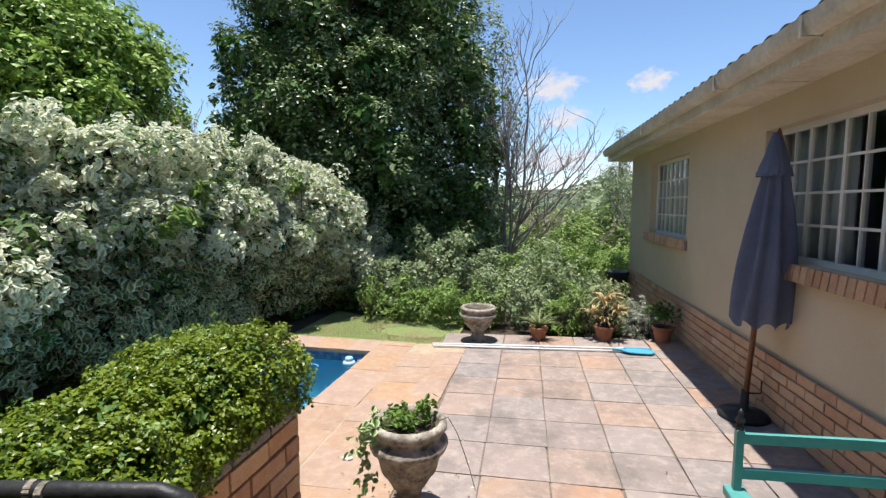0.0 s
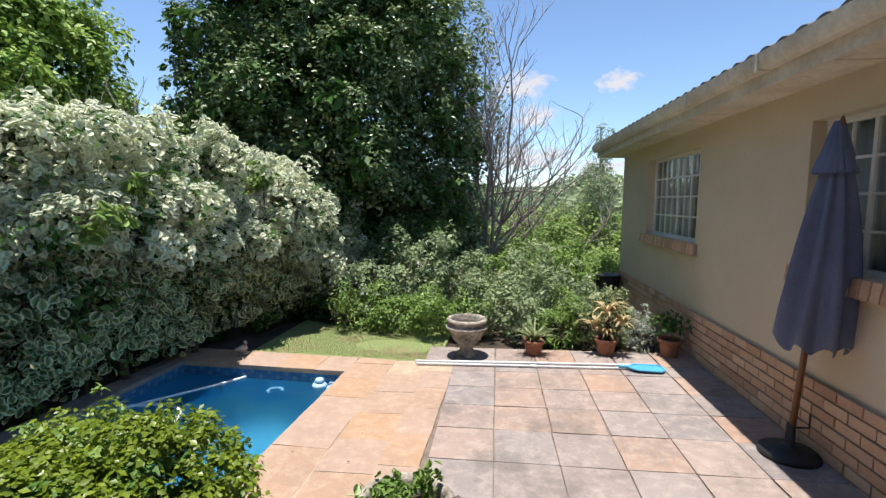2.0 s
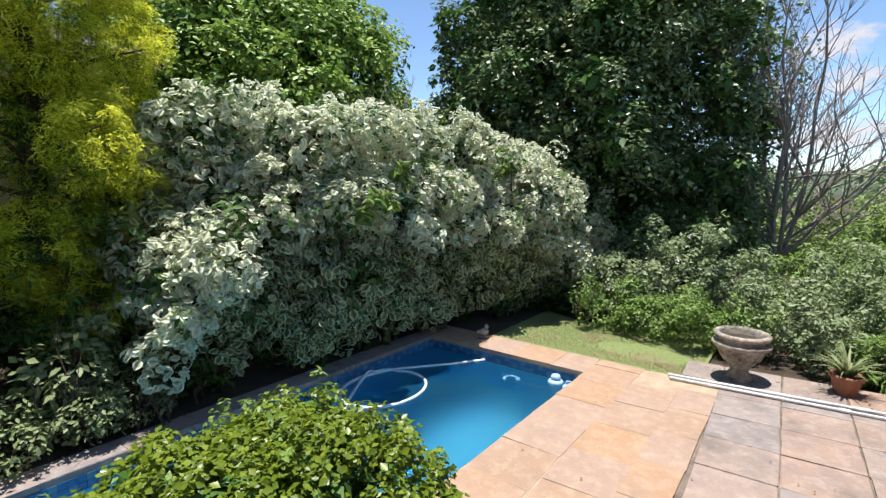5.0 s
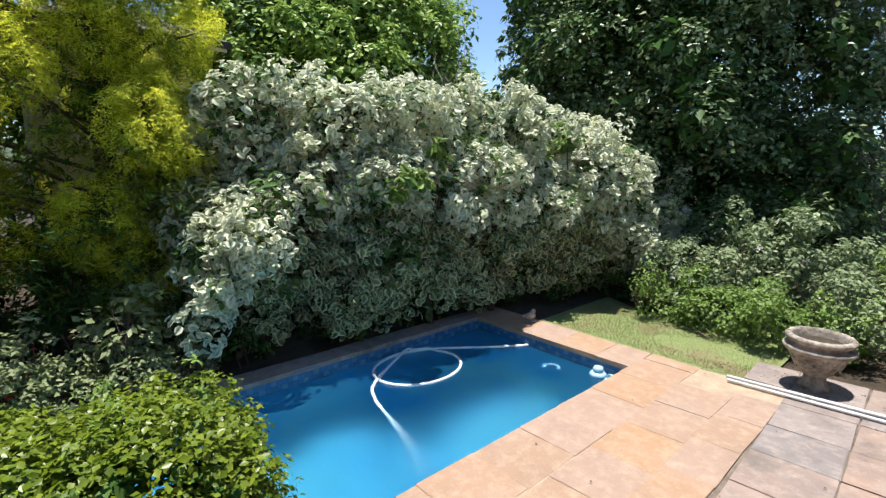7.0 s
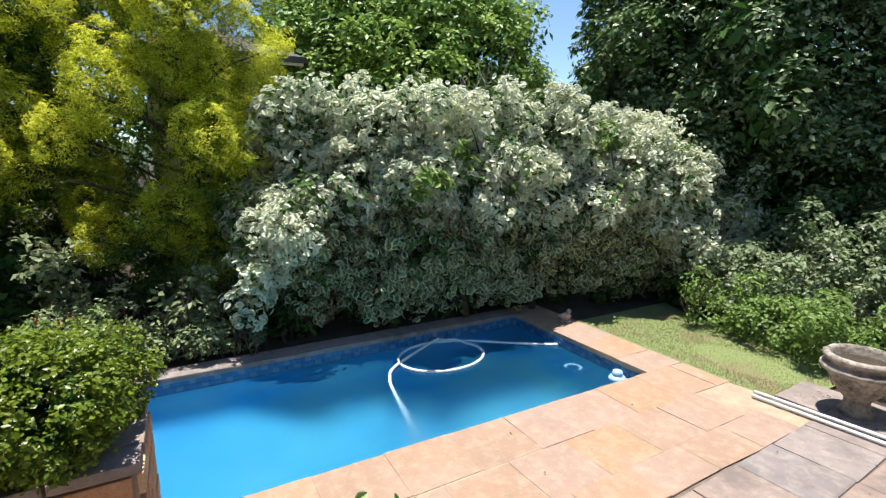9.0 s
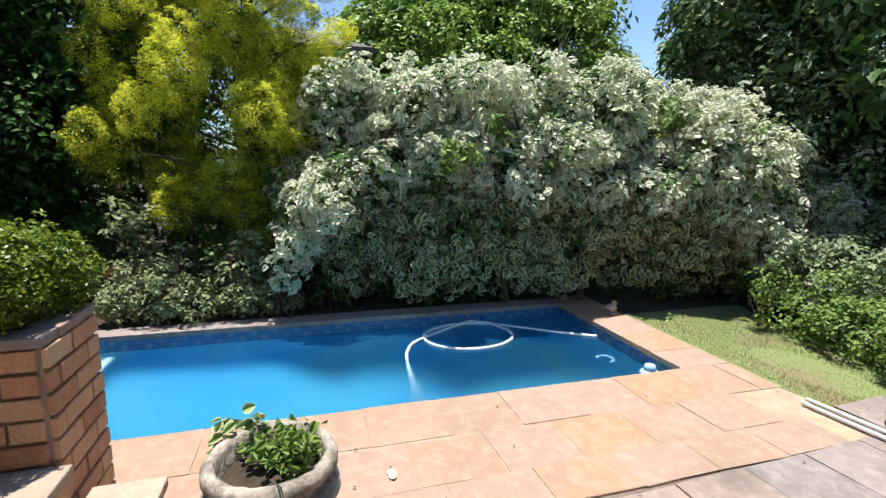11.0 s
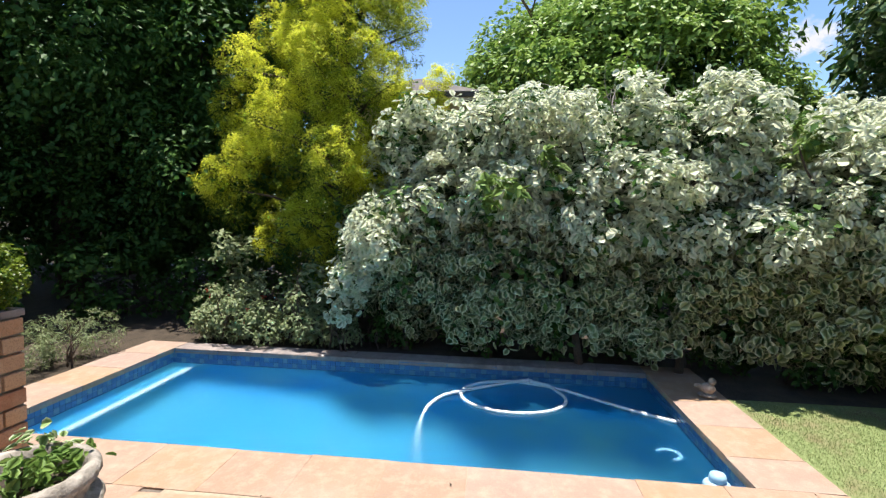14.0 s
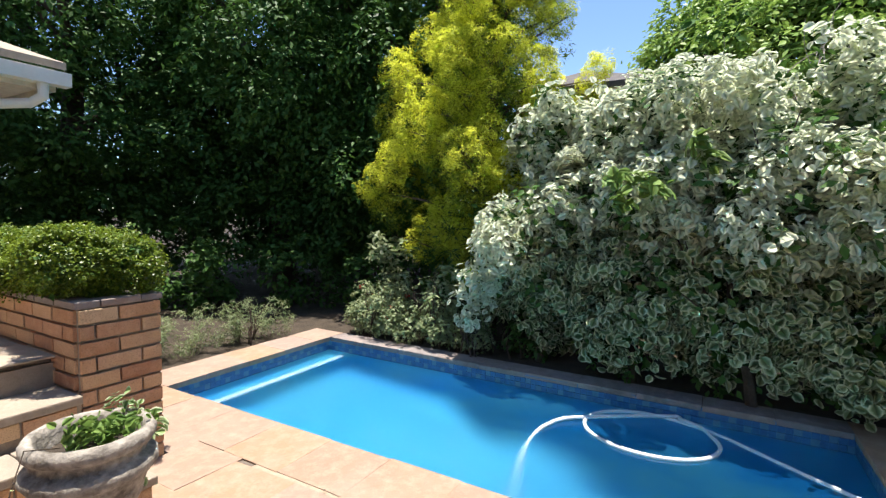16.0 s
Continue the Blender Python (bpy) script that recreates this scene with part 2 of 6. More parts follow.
def water_material():
    """Slightly milky pool water: a clean reflecting skin over a cloudy blue body."""
    n = Nodes("pool_water")
    w = n.where()
    b = n.add("ShaderNodeBump")
    b.inputs["Strength"].default_value, b.inputs["Distance"].default_value = 0.16, 0.02
    n.link(n.math("ADD", n.noise(3.0, 3.0, 0.5, w), n.math("MULTIPLY", n.noise(14.0, 2.0, 0.5, w), 0.25)), b.inputs["Height"])
    clear = n.add("ShaderNodeBsdfRefraction")
    clear.inputs["Color"].default_value = (0.64, 0.88, 0.98, 1)
    clear.inputs["Roughness"].default_value, clear.inputs["IOR"].default_value = 0.55, 1.33
    n.link(b.outputs[0], clear.inputs["Normal"])
    cloudy = n.add("ShaderNodeBsdfDiffuse")
    n.link(n.ramp(n.noise(1.1, 4.0, 0.6, w), [(0.35, (0.004, 0.10, 0.31)), (0.7, (0.035, 0.20, 0.27))]), cloudy.inputs["Color"])
    body = n.add("ShaderNodeMixShader")
    body.inputs[0].default_value = 0.24
    n.link(clear.outputs[0], body.inputs[1])
    n.link(cloudy.outputs[0], body.inputs[2])
    skin = n.add("ShaderNodeBsdfGlossy")
    skin.inputs["Roughness"].default_value = 0.03
    n.link(b.outputs[0], skin.inputs["Normal"])
    f = n.add("ShaderNodeFresnel")
    f.inputs["IOR"].default_value = 1.33
    n.link(b.outputs[0], f.inputs["Normal"])
    m = n.add("ShaderNodeMixShader")
    n.link(f.outputs[0], m.inputs[0])
    n.link(body.outputs[0], m.inputs[1])
    n.link(skin.outputs[0], m.inputs[2])
    return n.done(m)


def liner_material():
    """Blue pool plaster with algae patches; depth ramp paints in light lost in water."""
    n = Nodes("pool_plaster")
    w = n.where()
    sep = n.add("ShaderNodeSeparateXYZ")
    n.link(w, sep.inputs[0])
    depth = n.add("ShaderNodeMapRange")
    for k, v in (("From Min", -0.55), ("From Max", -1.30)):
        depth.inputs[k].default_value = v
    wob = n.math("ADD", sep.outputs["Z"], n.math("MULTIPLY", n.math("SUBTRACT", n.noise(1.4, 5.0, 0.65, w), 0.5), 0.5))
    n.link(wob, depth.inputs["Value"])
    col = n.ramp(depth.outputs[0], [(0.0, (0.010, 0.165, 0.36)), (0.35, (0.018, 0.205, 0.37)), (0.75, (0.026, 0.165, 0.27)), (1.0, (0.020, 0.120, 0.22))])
    col = n.mix(n.ramp(n.noise(5.0, 5.0, 0.7, w), [(0.45, (0, 0, 0)), (0.8, (0.35,) * 3)]), col, (0.12, 0.36, 0.38))
    col = n.mix(n.ramp(n.noise(0.9, 4.0, 0.6, w), [(0.42, (0, 0, 0)), (0.62, (0.6,) * 3)]), col, (0.05, 0.235, 0.29))
    return n.done(n.bsdf(col, 0.7, 0.0, n.noise(40.0, 3.0, 0.6, w), 0.003, 0.3))


LAWN, GLASS, WATER, LINER = lawn_material(), glass_material(), water_material(), liner_material()
TILE_BLUE = plain("blue_waterline_tile", (0.02, 0.09, 0.22), (0.05, 0.17, 0.34), 60.0, 9.0, 0.3)
TILE_PALE = plain("pale_waterline_tile", (0.06, 0.17, 0.27), (0.12, 0.24, 0.33), 60.0, 9.0, 0.3)


# ---------------------------------------------------------------- builders
def empty(name, loc, label, category, group="", kind=""):
    ob = new(name)
    ob.location = loc
    ob.empty_display_size = 0.1
    return tagged(ob, label, category, group, kind)


def to_object(name, bm, material, parent=None, label="", smooth=False, solid=True):
    me = bpy.data.meshes.new(name)
    if solid:
        bmesh.ops.recalc_face_normals(bm, faces=bm.faces[:])
    bm.to_mesh(me)
    bm.free()
    if smooth:
        me.shade_smooth()
    me.materials.append(material)
    ob = new(name, me)
    if parent is not None:
        ob.parent = parent
    if label:
        tagged(ob, label)
    return ob


def part(name, bm, material, parent, label="", smooth=False, solid=True):
    """One mesh under a thing or part; the bmesh is in the thing's own axes."""
    return to_object(name, bm, material, parent, label, smooth, solid)


def thing(name, bm, material, label, category, group="", kind="", smooth=False):
    return tagged(to_object(name, bm, material, None, "", smooth), label, category, group, kind)


def structure(name, bm, material, label, category, smooth=False):
    return thing(name, bm, material, label, category, "", "structure", smooth)


def box(bm, x0, x1, y0, y1, z0, z1, bevel=0.0):
    made = bmesh.ops.create_cube(bm, size=1.0)
    vs = made["verts"]
    for v in vs:
        v.co = Vector((x0 + (v.co.x + 0.5) * (x1 - x0), y0 + (v.co.y + 0.5) * (y1 - y0), z0 + (v.co.z + 0.5) * (z1 - z0)))
    if bevel:
        edges = list({e for v in vs for e in v.link_edges})
        bmesh.ops.bevel(bm, geom=edges, offset=bevel, segments=2, affect="EDGES", profile=0.6)
    return bm


def boxes(*rows, bevel=0.0):
    bm = bmesh.new()
    for r in rows:
        box(bm, *r, bevel=bevel)
    return bm


def lathe(profile, sides=32, wobble=0.0, seed=0, cap=True):
    """A body of revolution from (radius, height) rows."""
    rng = random.Random(seed)
    bm = bmesh.new()
    rings = []
    for r, z in profile:
        ring = []
        for i in range(sides):
            a = 2 * math.pi * i / sides
            k = 1 + wobble * (rng.random() - 0.5)
            ring.append(bm.verts.new((r * k * math.cos(a), r * k * math.sin(a), z)))
        rings.append(ring)
    for lo, hi in zip(rings, rings[1:]):
        for i in range(sides):
            bm.faces.new((lo[i], lo[(i + 1) % sides], hi[(i + 1) % sides], hi[i]))
    if cap:
        bm.faces.new(rings[0][::-1])
        bm.faces.new(rings[-1])
    return bm


def tube(bm, points, radii, sides=8):
    """A round rod along points; radii: one number or one for each point."""
    pts = [Vector(p) for p in points]
    if isinstance(radii, (int, float)):
        radii = [radii] * len(pts)
    rings = []
    side = None
    for i, p in enumerate(pts):
        d = (pts[min(i + 1, len(pts) - 1)] - pts[max(i - 1, 0)]).normalized()
        if side is None:
            side = d.orthogonal().normalized()
        side = (side - d * side.dot(d))
        side = side.normalized() if side.length > 1e-6 else d.orthogonal().normalized()
        up = d.cross(side)
        rings.append([bm.verts.new(p + (side * math.cos(2 * math.pi * k / sides) + up * math.sin(2 * math.pi * k / sides)) * radii[i]) for k in range(sides)])
    for lo, hi in zip(rings, rings[1:]):
        for k in range(sides):
            bm.faces.new((lo[k], lo[(k + 1) % sides], hi[(k + 1) % sides], hi[k]))
    bm.faces.new(rings[0][::-1])
    bm.faces.new(rings[-1])
    return bm


def mesh_from_arrays(name, verts, faces, margin=None):
    """verts (n, 3); faces (m, k), all with the same number of corners."""
    me = bpy.data.meshes.new(name)
    verts, faces = np.asarray(verts, np.float32), np.asarray(faces, np.int32)
    k = faces.shape[1]
    me.vertices.add(len(verts))
    me.vertices.foreach_set("co", verts.ravel())
    me.loops.add(faces.size)
    me.loops.foreach_set("vertex_index", faces.ravel())
    me.polygons.add(len(faces))
    me.polygons.foreach_set("loop_start", np.arange(0, faces.size, k, dtype=np.int32))
    me.update(calc_edges=True)
    if margin is not None:
        at = me.attributes.new("margin", "FLOAT", "POINT")
        at.data.foreach_set("value", np.asarray(margin, np.float32))
    return me


# leaf outlines: rows of (along, across, lift), faces, margin values
BROAD = (np.array([(0, 0, 0), (0.5, 0, -0.05), (1.0, 0, -0.16), (0.10, 0.30, 0.05), (0.45, 0.45, 0.06), (0.82, 0.27, -0.04), (0.10, -0.30, 0.05), (0.45, -0.45, 0.06), (0.82, -0.27, -0.04)]),
         np.array([(0, 3, 4), (0, 4, 1), (1, 4, 5), (1, 5, 2), (0, 6, 7), (0, 7, 1), (1, 7, 8), (1, 8, 2)]), np.array([0.5, 0.0, 0.9, 1, 1, 1, 1, 1, 1.0]))
OVAL = (np.array([(0, 0, 0), (0.45, 0.27, 0.07), (1.0, 0, -0.05), (0.45, -0.27, 0.07)]), np.array([(0, 1, 2), (0, 2, 3)]), np.array([0.0, 1, 1, 1]))
ROUND = (np.array([(0, 0, 0), (0.50, 0.36, 0.07), (1.0, 0, -0.03), (0.50, -0.36, 0.07)]), np.array([(0, 1, 2), (0, 2, 3)]), np.array([0.0, 1, 1, 1]))
SLIM = (np.array([(0, 0, 0), (0.4, 0.10, 0.03), (1.0, 0, -0.12), (0.4, -0.10, 0.03)]), np.array([(0, 1, 2), (0, 2, 3)]), np.array([0.0, 1, 1, 1]))


def unit(a):
    return a / np.maximum(np.linalg.norm(a, axis=-1, keepdims=True), 1e-9)


def leaf_mesh(name, at, face, size, outline, rng, droop=0.3, spread=1.0, lift=0.0):
    """A leaf at every row of at, turned towards face, its tip hanging by droop."""
    n = len(at)
    nrm = unit(face + rng.normal(0, 0.45 * spread, (n, 3)) + np.array([0, 0, lift]))
    ahead = rng.normal(0, 1, (n, 3)) + np.array([0, 0, -1.0]) * droop + 0.3 * face
    ahead = unit(ahead - nrm * (ahead * nrm).sum(1, keepdims=True))
    side = np.cross(nrm, ahead)
    shape, tris, margin = outline
    size = np.asarray(size).reshape(-1, 1, 1) * np.ones((n, 1, 1))
    local = shape[None] * size
    verts = at[:, None] + local[..., 0:1] * ahead[:, None] + local[..., 1:2] * side[:, None] + local[..., 2:3] * nrm[:, None]
    faces = tris[None] + (np.arange(n) * len(shape))[:, None, None]
    return mesh_from_arrays(name, verts.reshape(-1, 3), faces.reshape(-1, 3), np.tile(margin, n))


def crown_points(lumps, clumps, per, clump_r, rng, inner=0.25, keep=None, flat=1.0):
    """Points and facings of leaves, in clumps over the skin of the lumps (rows of centre x, y, z and radii x, y, z)."""
    lumps = np.asarray(lumps, float)
    area = (lumps[:, 3] * lumps[:, 4] + lumps[:, 4] * lumps[:, 5] + lumps[:, 3] * lumps[:, 5])
    which = rng.choice(len(lumps), clumps * 3, p=area / area.sum())
    d = unit(rng.normal(0, 1, (clumps * 3, 3)))
    depth = 1 - inner * rng.random((clumps * 3, 1)) ** 2 + 0.06 * rng.normal(0, 1, (clumps * 3, 1))
    c = lumps[which, :3] + d * lumps[which, 3:] * depth
    inside = np.zeros(len(c), bool)
    for row in lumps:
        q = (((c - row[:3]) / row[3:]) ** 2).sum(1)
        inside |= q < (1 - inner) ** 2 * 0.8
    ok = ~inside & (c[:, 2] > 0.02)
    if keep is not None:
        ok &= keep(c)
    c, d = c[ok][:clumps], unit(d[ok][:clumps] / lumps[which[ok][:clumps], 3:])
    r = clump_r * (0.6 + 0.8 * rng.random(len(c)))
    face = unit(rng.normal(0, 1, (len(c), per, 3)) + 0.9 * d[:, None] + np.array([0, 0, 0.5]))
    at = c[:, None] + face * r[:, None, None] * (0.55 + 0.5 * rng.random((len(c), per, 1))) * np.array([1, 1, flat])
    at, face = at.reshape(-1, 3), face.reshape(-1, 3)
    up = at[:, 2] > 0.01
    return at[up], face[up]


def foliage(name, parent, material, lumps, clumps, per, clump_r, size, outline, seed, droop=0.3, inner=0.25, keep=None, label="", flat=1.0, spread=1.0, lift=0.7):
    rng = np.random.default_rng(seed)
    at, face = crown_points(lumps, clumps, per, clump_r, rng, inner, keep, flat)
    me = leaf_mesh(name, at, face, size * (0.65 + 0.7 * rng.random(len(at))), outline, rng, droop, spread, lift)
    me.materials.append(material)
    ob = tagged(new(name, me), kind="stuff")
    ob.parent = parent
    if parent is not None:
        ob.matrix_parent_inverse = Matrix.Translation(parent.location).inverted()
    if label:
        tagged(ob, label)
    return ob


def branches(bm, start, way, length, radius, depth, rng, bend=0.35, fork=3, shrink=0.68, up=0.1):
    """A limb that bends and forks into thinner limbs."""
    pts, p, d = [start.copy()], start.copy(), way.normalized()
    steps = 5
    for i in range(steps):
        d = (d + Vector((rng.uniform(-1, 1), rng.uniform(-1, 1), rng.uniform(-1, 1))) * bend * 0.35 + Vector((0, 0, up))).normalized()
        p = p + d * (length / steps)
        pts.append(p.copy())
    tube(bm, pts, [radius * (1 - 0.55 * i / steps) for i in range(steps + 1)], 6 if depth > 1 else 4)
    if depth > 0:
        for k in range(fork):
            j = rng.randint(2, steps)
            side = Vector((rng.uniform(-1, 1), rng.uniform(-1, 1), rng.uniform(-0.2, 0.9))).normalized()
            branches(bm, pts[j], (d * 0.75 + side * 0.75), length * shrink * rng.uniform(0.75, 1.1), radius * 0.5, depth - 1, rng, bend, fork, shrink, up)


def local(bm, origin):
    """Bring a bmesh drawn in world metres into the axes of a thing at origin."""
    bmesh.ops.translate(bm, verts=bm.verts[:], vec=-Vector(origin))
    return bm


# ---------------------------------------------------------------- plan (metres)
PX0, PX1, PY0, PY1 = -3.97, -2.03, 0.80, 5.60       # pool, inner edges of its rim
WALL_X = 1.91                                        # outer face of the house wall
HOUSE_END = 9.90
TERRACE = 0.67                                       # height of the raised terrace
WATER_Z = -0.15
HOUSE_TURN = Matrix.Translation((1.91, 3.2, 0)) @ Matrix.Rotation(math.atan(0.045), 4, "Z") @ Matrix.Translation((-1.91, -3.2, 0))


def turned(ob):
    """The house stands at a slight angle to the pool: its things are drawn square and turned together."""
    ob.matrix_basis = HOUSE_TURN @ ob.matrix_basis
    return ob


def patio_z(x):
    return 0.03 * max(0.0, x + 1.6)


# ---------------------------------------------------------------- ground
def build_ground():
    xs = [-2500, -60, PX0 - 0.1, PX1 + 0.1, 60, 2500]
    ys = [-2500, -60, PY0 - 0.1, PY1 + 0.1, 60, 2500]
    bm = bmesh.new()
    grid = [[bm.verts.new((x, y, -0.03)) for x in xs] for y in ys]
    for j in range(5):
        for i in range(5):
            if (i, j) != (2, 2):
                bm.faces.new((grid[j][i], grid[j][i + 1], grid[j + 1][i + 1], grid[j + 1][i]))
    structure("ground", bm, SOIL, "dark bare soil under the garden plants", "ground")
    bm = bmesh.new()
    rng = random.Random(4)
    n = 40
    top, low = [], []
    x0, x1 = -3.4, -1.12
    for i in range(n + 1):
        x = x0 + (x1 - x0) * i / n
        top.append(bm.verts.new((x, 7.5 + 0.15 * math.sin(x * 3), 0.0)))
        low.append(bm.verts.new((x, 6.05, -0.002)))
    for i in range(n):
        bm.faces.new((low[i], low[i + 1], top[i + 1], top[i]))
    structure("lawn", bm, LAWN, "small strip of dry lawn with a bare earth patch", "lawn")
    r = np.random.default_rng(8)
    at = np.column_stack([r.uniform(-3.3, -1.15, 30000), r.uniform(6.06, 7.35, 30000), np.zeros(30000)])
    bare = ((at[:, 0] + 1.75) / 0.5) ** 2 + ((at[:, 1] - 6.55) / 0.25) ** 2
    at = at[(bare > 1) | (r.random(len(at)) < 0.25)]
    face = unit(r.normal(0, 1, (len(at), 3)) * np.array([1, 1, 0.15]))
    me = leaf_mesh("grass", at, face, 0.013 * (0.5 + r.random(len(at))), SLIM, r, droop=-2.5, spread=0.3)
    me.materials.append(GRASS)
    tagged(new("grass", me), "short pale green grass blades on the lawn", "grass", kind="stuff")


build_ground()


# ---------------------------------------------------------------- pool
def build_pool():
    pool = empty("swimming_pool", (PX0, PY0, 0), "rectangular blue plastered swimming pool sunk in the paving", "swimming pool")
    o = pool.location
    bm = bmesh.new()
    # floor: a shelf step at the shallow end, then a slope to the deep end
    prof = [(PY0, -0.28), (PY0 + 0.23, -0.28), (PY0 + 0.25, -0.62), (PY0 + 1.6, -0.75), (PY0 + 3.1, -1.10), (PY1, -1.25)]
    rows = []
    for y, z in prof:
        rows.append([bm.verts.new((PX0, y, -0.02)), bm.verts.new((PX0, y, z)), bm.verts.new((PX1, y, z)), bm.verts.new((PX1, y, -0.02))])
    for a, b in zip(rows, rows[1:]):
        for i in range(3):
            bm.faces.new((a[i], a[i + 1], b[i + 1], b[i]))
    bm.faces.new(rows[0])
    bm.faces.new(rows[-1][::-1])
    part("basin", local(bm, o), LINER, pool, "blue plaster basin with algae patches, water depth painted in as darkening")
    bm = bmesh.new()
    box(bm, PX0 + 0.02, PX1 - 0.02, PY0 + 0.18, PY0 + 0.23, -0.279, -0.262, bevel=0.004)
    part("step_nosing", local(bm, o), PLASTIC, pool, "white step edge under water")
    bm = bmesh.new()
    nx, ny = 24, 48
    grid = [[bm.verts.new((PX0 + 0.001 + (PX1 - PX0 - 0.002) * i / nx, PY0 + 0.001 + (PY1 - PY0 - 0.002) * j / ny, WATER_Z)) for i in range(nx + 1)] for j in range(ny + 1)]
    for j in range(ny):
        for i in range(nx):
            bm.faces.new((grid[j][i], grid[j][i + 1], grid[j + 1][i + 1], grid[j + 1][i]))
    w = part("water", local(bm, o), WATER, pool, "clear blue pool water", smooth=True, solid=False)
    w.visible_shadow = False
    # band of patterned tiles at the waterline
    for name, fixed, lo, hi, axis, s in (("tile_band", PX0, PY0, PY1, 1, 1), ("tile_band", PX1, PY0, PY1, 1, -1), ("tile_band", PY0, PX0, PX1, 0, 1), ("tile_band", PY1, PX0, PX1, 0, -1)):
        band = bmesh.new()
        pale = bmesh.new()
        n = int((hi - lo) / 0.05)
        for i in range(n):
            a, b = lo + (hi - lo) * i / n + 0.0015, lo + (hi - lo) * (i + 1) / n - 0.0015
            for k in range(3):
                z0, z1 = -0.190 + 0.048 * k, -0.145 + 0.048 * k
                f0, f1 = sorted((fixed, fixed + s * 0.008))
                tgt = pale if (i + 2 * k) % 4 == 0 else band
                if axis == 1:
                    box(tgt, f0, f1, a, b, z0, z1)
                else:
                    box(tgt, a, b, f0, f1, z0, z1)
        tb = tagged(part(name, local(band, o), TILE_BLUE, pool, "dark blue mosaic waterline tiles"), kind="stuff")
        tagged(part("pale_tiling", local(pale, o), TILE_PALE, tb, "pale grey-blue mosaic tiles"), kind="stuff")


build_pool()


def build_hose():
    # points on the plan of a floating hose: from the deep-end wall, round a loop, then off down to the near side
    loop_c, rx, ry = (-3.56, 4.33), 0.37, 0.46
    pts = [(-3.20, 5.60, -0.10), (-3.30, 5.45, -0.105), (-3.47, 5.22, -0.108), (-3.66, 4.97, -0.108), (-3.80, 4.78, -0.108)]
    for k in range(0, 31):
        a = math.radians(65 + 12.4 * k)
        lift = 0.02 if k > 26 else 0.0
        pts.append((loop_c[0] - rx * math.sin(a), loop_c[1] + ry * math.cos(a), -0.104 + lift))
    pts += [(-3.52, 3.80, -0.09), (-3.3, 3.645, -0.10), (-3.12, 3.60, -0.12), (-2.95, 3.59, -0.20), (-2.80, 3.60, -0.34), (-2.68, 3.62, -0.55), (-2.60, 3.66, -0.75), (-2.56, 3.72, -0.98)]
    fine = []
    for i in range(len(pts) - 1):
        p0, p1, p2, p3 = (Vector(pts[max(0, min(len(pts) - 1, i + k))]) for k in (-1, 0, 1, 2))
        for t in (0, 0.25, 0.5, 0.75):
            fine.append(0.5 * ((2 * p1) + (p2 - p0) * t + (2 * p0 - 5 * p1 + 4 * p2 - p3) * t * t + (3 * p1 - p0 - 3 * p2 + p3) * t ** 3))
    radii = [0.0155 if i % 2 else 0.0135 for i in range(len(fine))]
    hose = thing("pool_hose", tube(bmesh.new(), fine, radii, 10), PLASTIC, "long white ribbed suction hose floating in a loop on the pool", "pool hose", smooth=True)
    hose.location.z = -0.038


build_hose()


def build_floater():
    ob = empty("chlorine_floater", (-2.30, 5.505, WATER_Z), "pale blue plastic chlorine floater at the pool corner", "pool floater")
    part("float_ring", lathe([(0.03, -0.02), (0.070, -0.015), (0.082, 0.010), (0.070, 0.030), (0.045, 0.040)], 20), PALEBLUE, ob, smooth=True)
    part("cap", lathe([(0.045, 0.035), (0.05, 0.060), (0.042, 0.085), (0.02, 0.09)], 16), PALEBLUE, ob, "pale blue cap", smooth=True)
    ob = empty("skimmer_float", (-2.14, 5.46, WATER_Z), "pale blue leaf-skimmer float beside the floater", "pool float")
    part("float_body", lathe([(0.02, -0.015), (0.06, -0.010), (0.065, 0.012), (0.05, 0.03), (0.01, 0.035)], 16, 0.12, 3), PALEBLUE, ob, smooth=True)
    part("handle", tube(bmesh.new(), [(-0.05, 0.0, 0.02), (-0.03, 0.02, 0.06), (0.03, 0.02, 0.06), (0.05, 0.0, 0.02)], 0.009, 8), PALEBLUE, ob, smooth=True)
    ring = bmesh.new()
    tube(ring, [(0.075 * math.cos(k * 0.42), 0.075 * math.sin(k * 0.42), -0.03) for k in range(11)], 0.012, 8)
    ob = thing("sunken_ring", ring, PALEBLUE, "pale blue plastic ring just under the water", "pool toy", smooth=True)
    ob.location = (-2.74, 5.38, WATER_Z - 0.03)


build_floater()


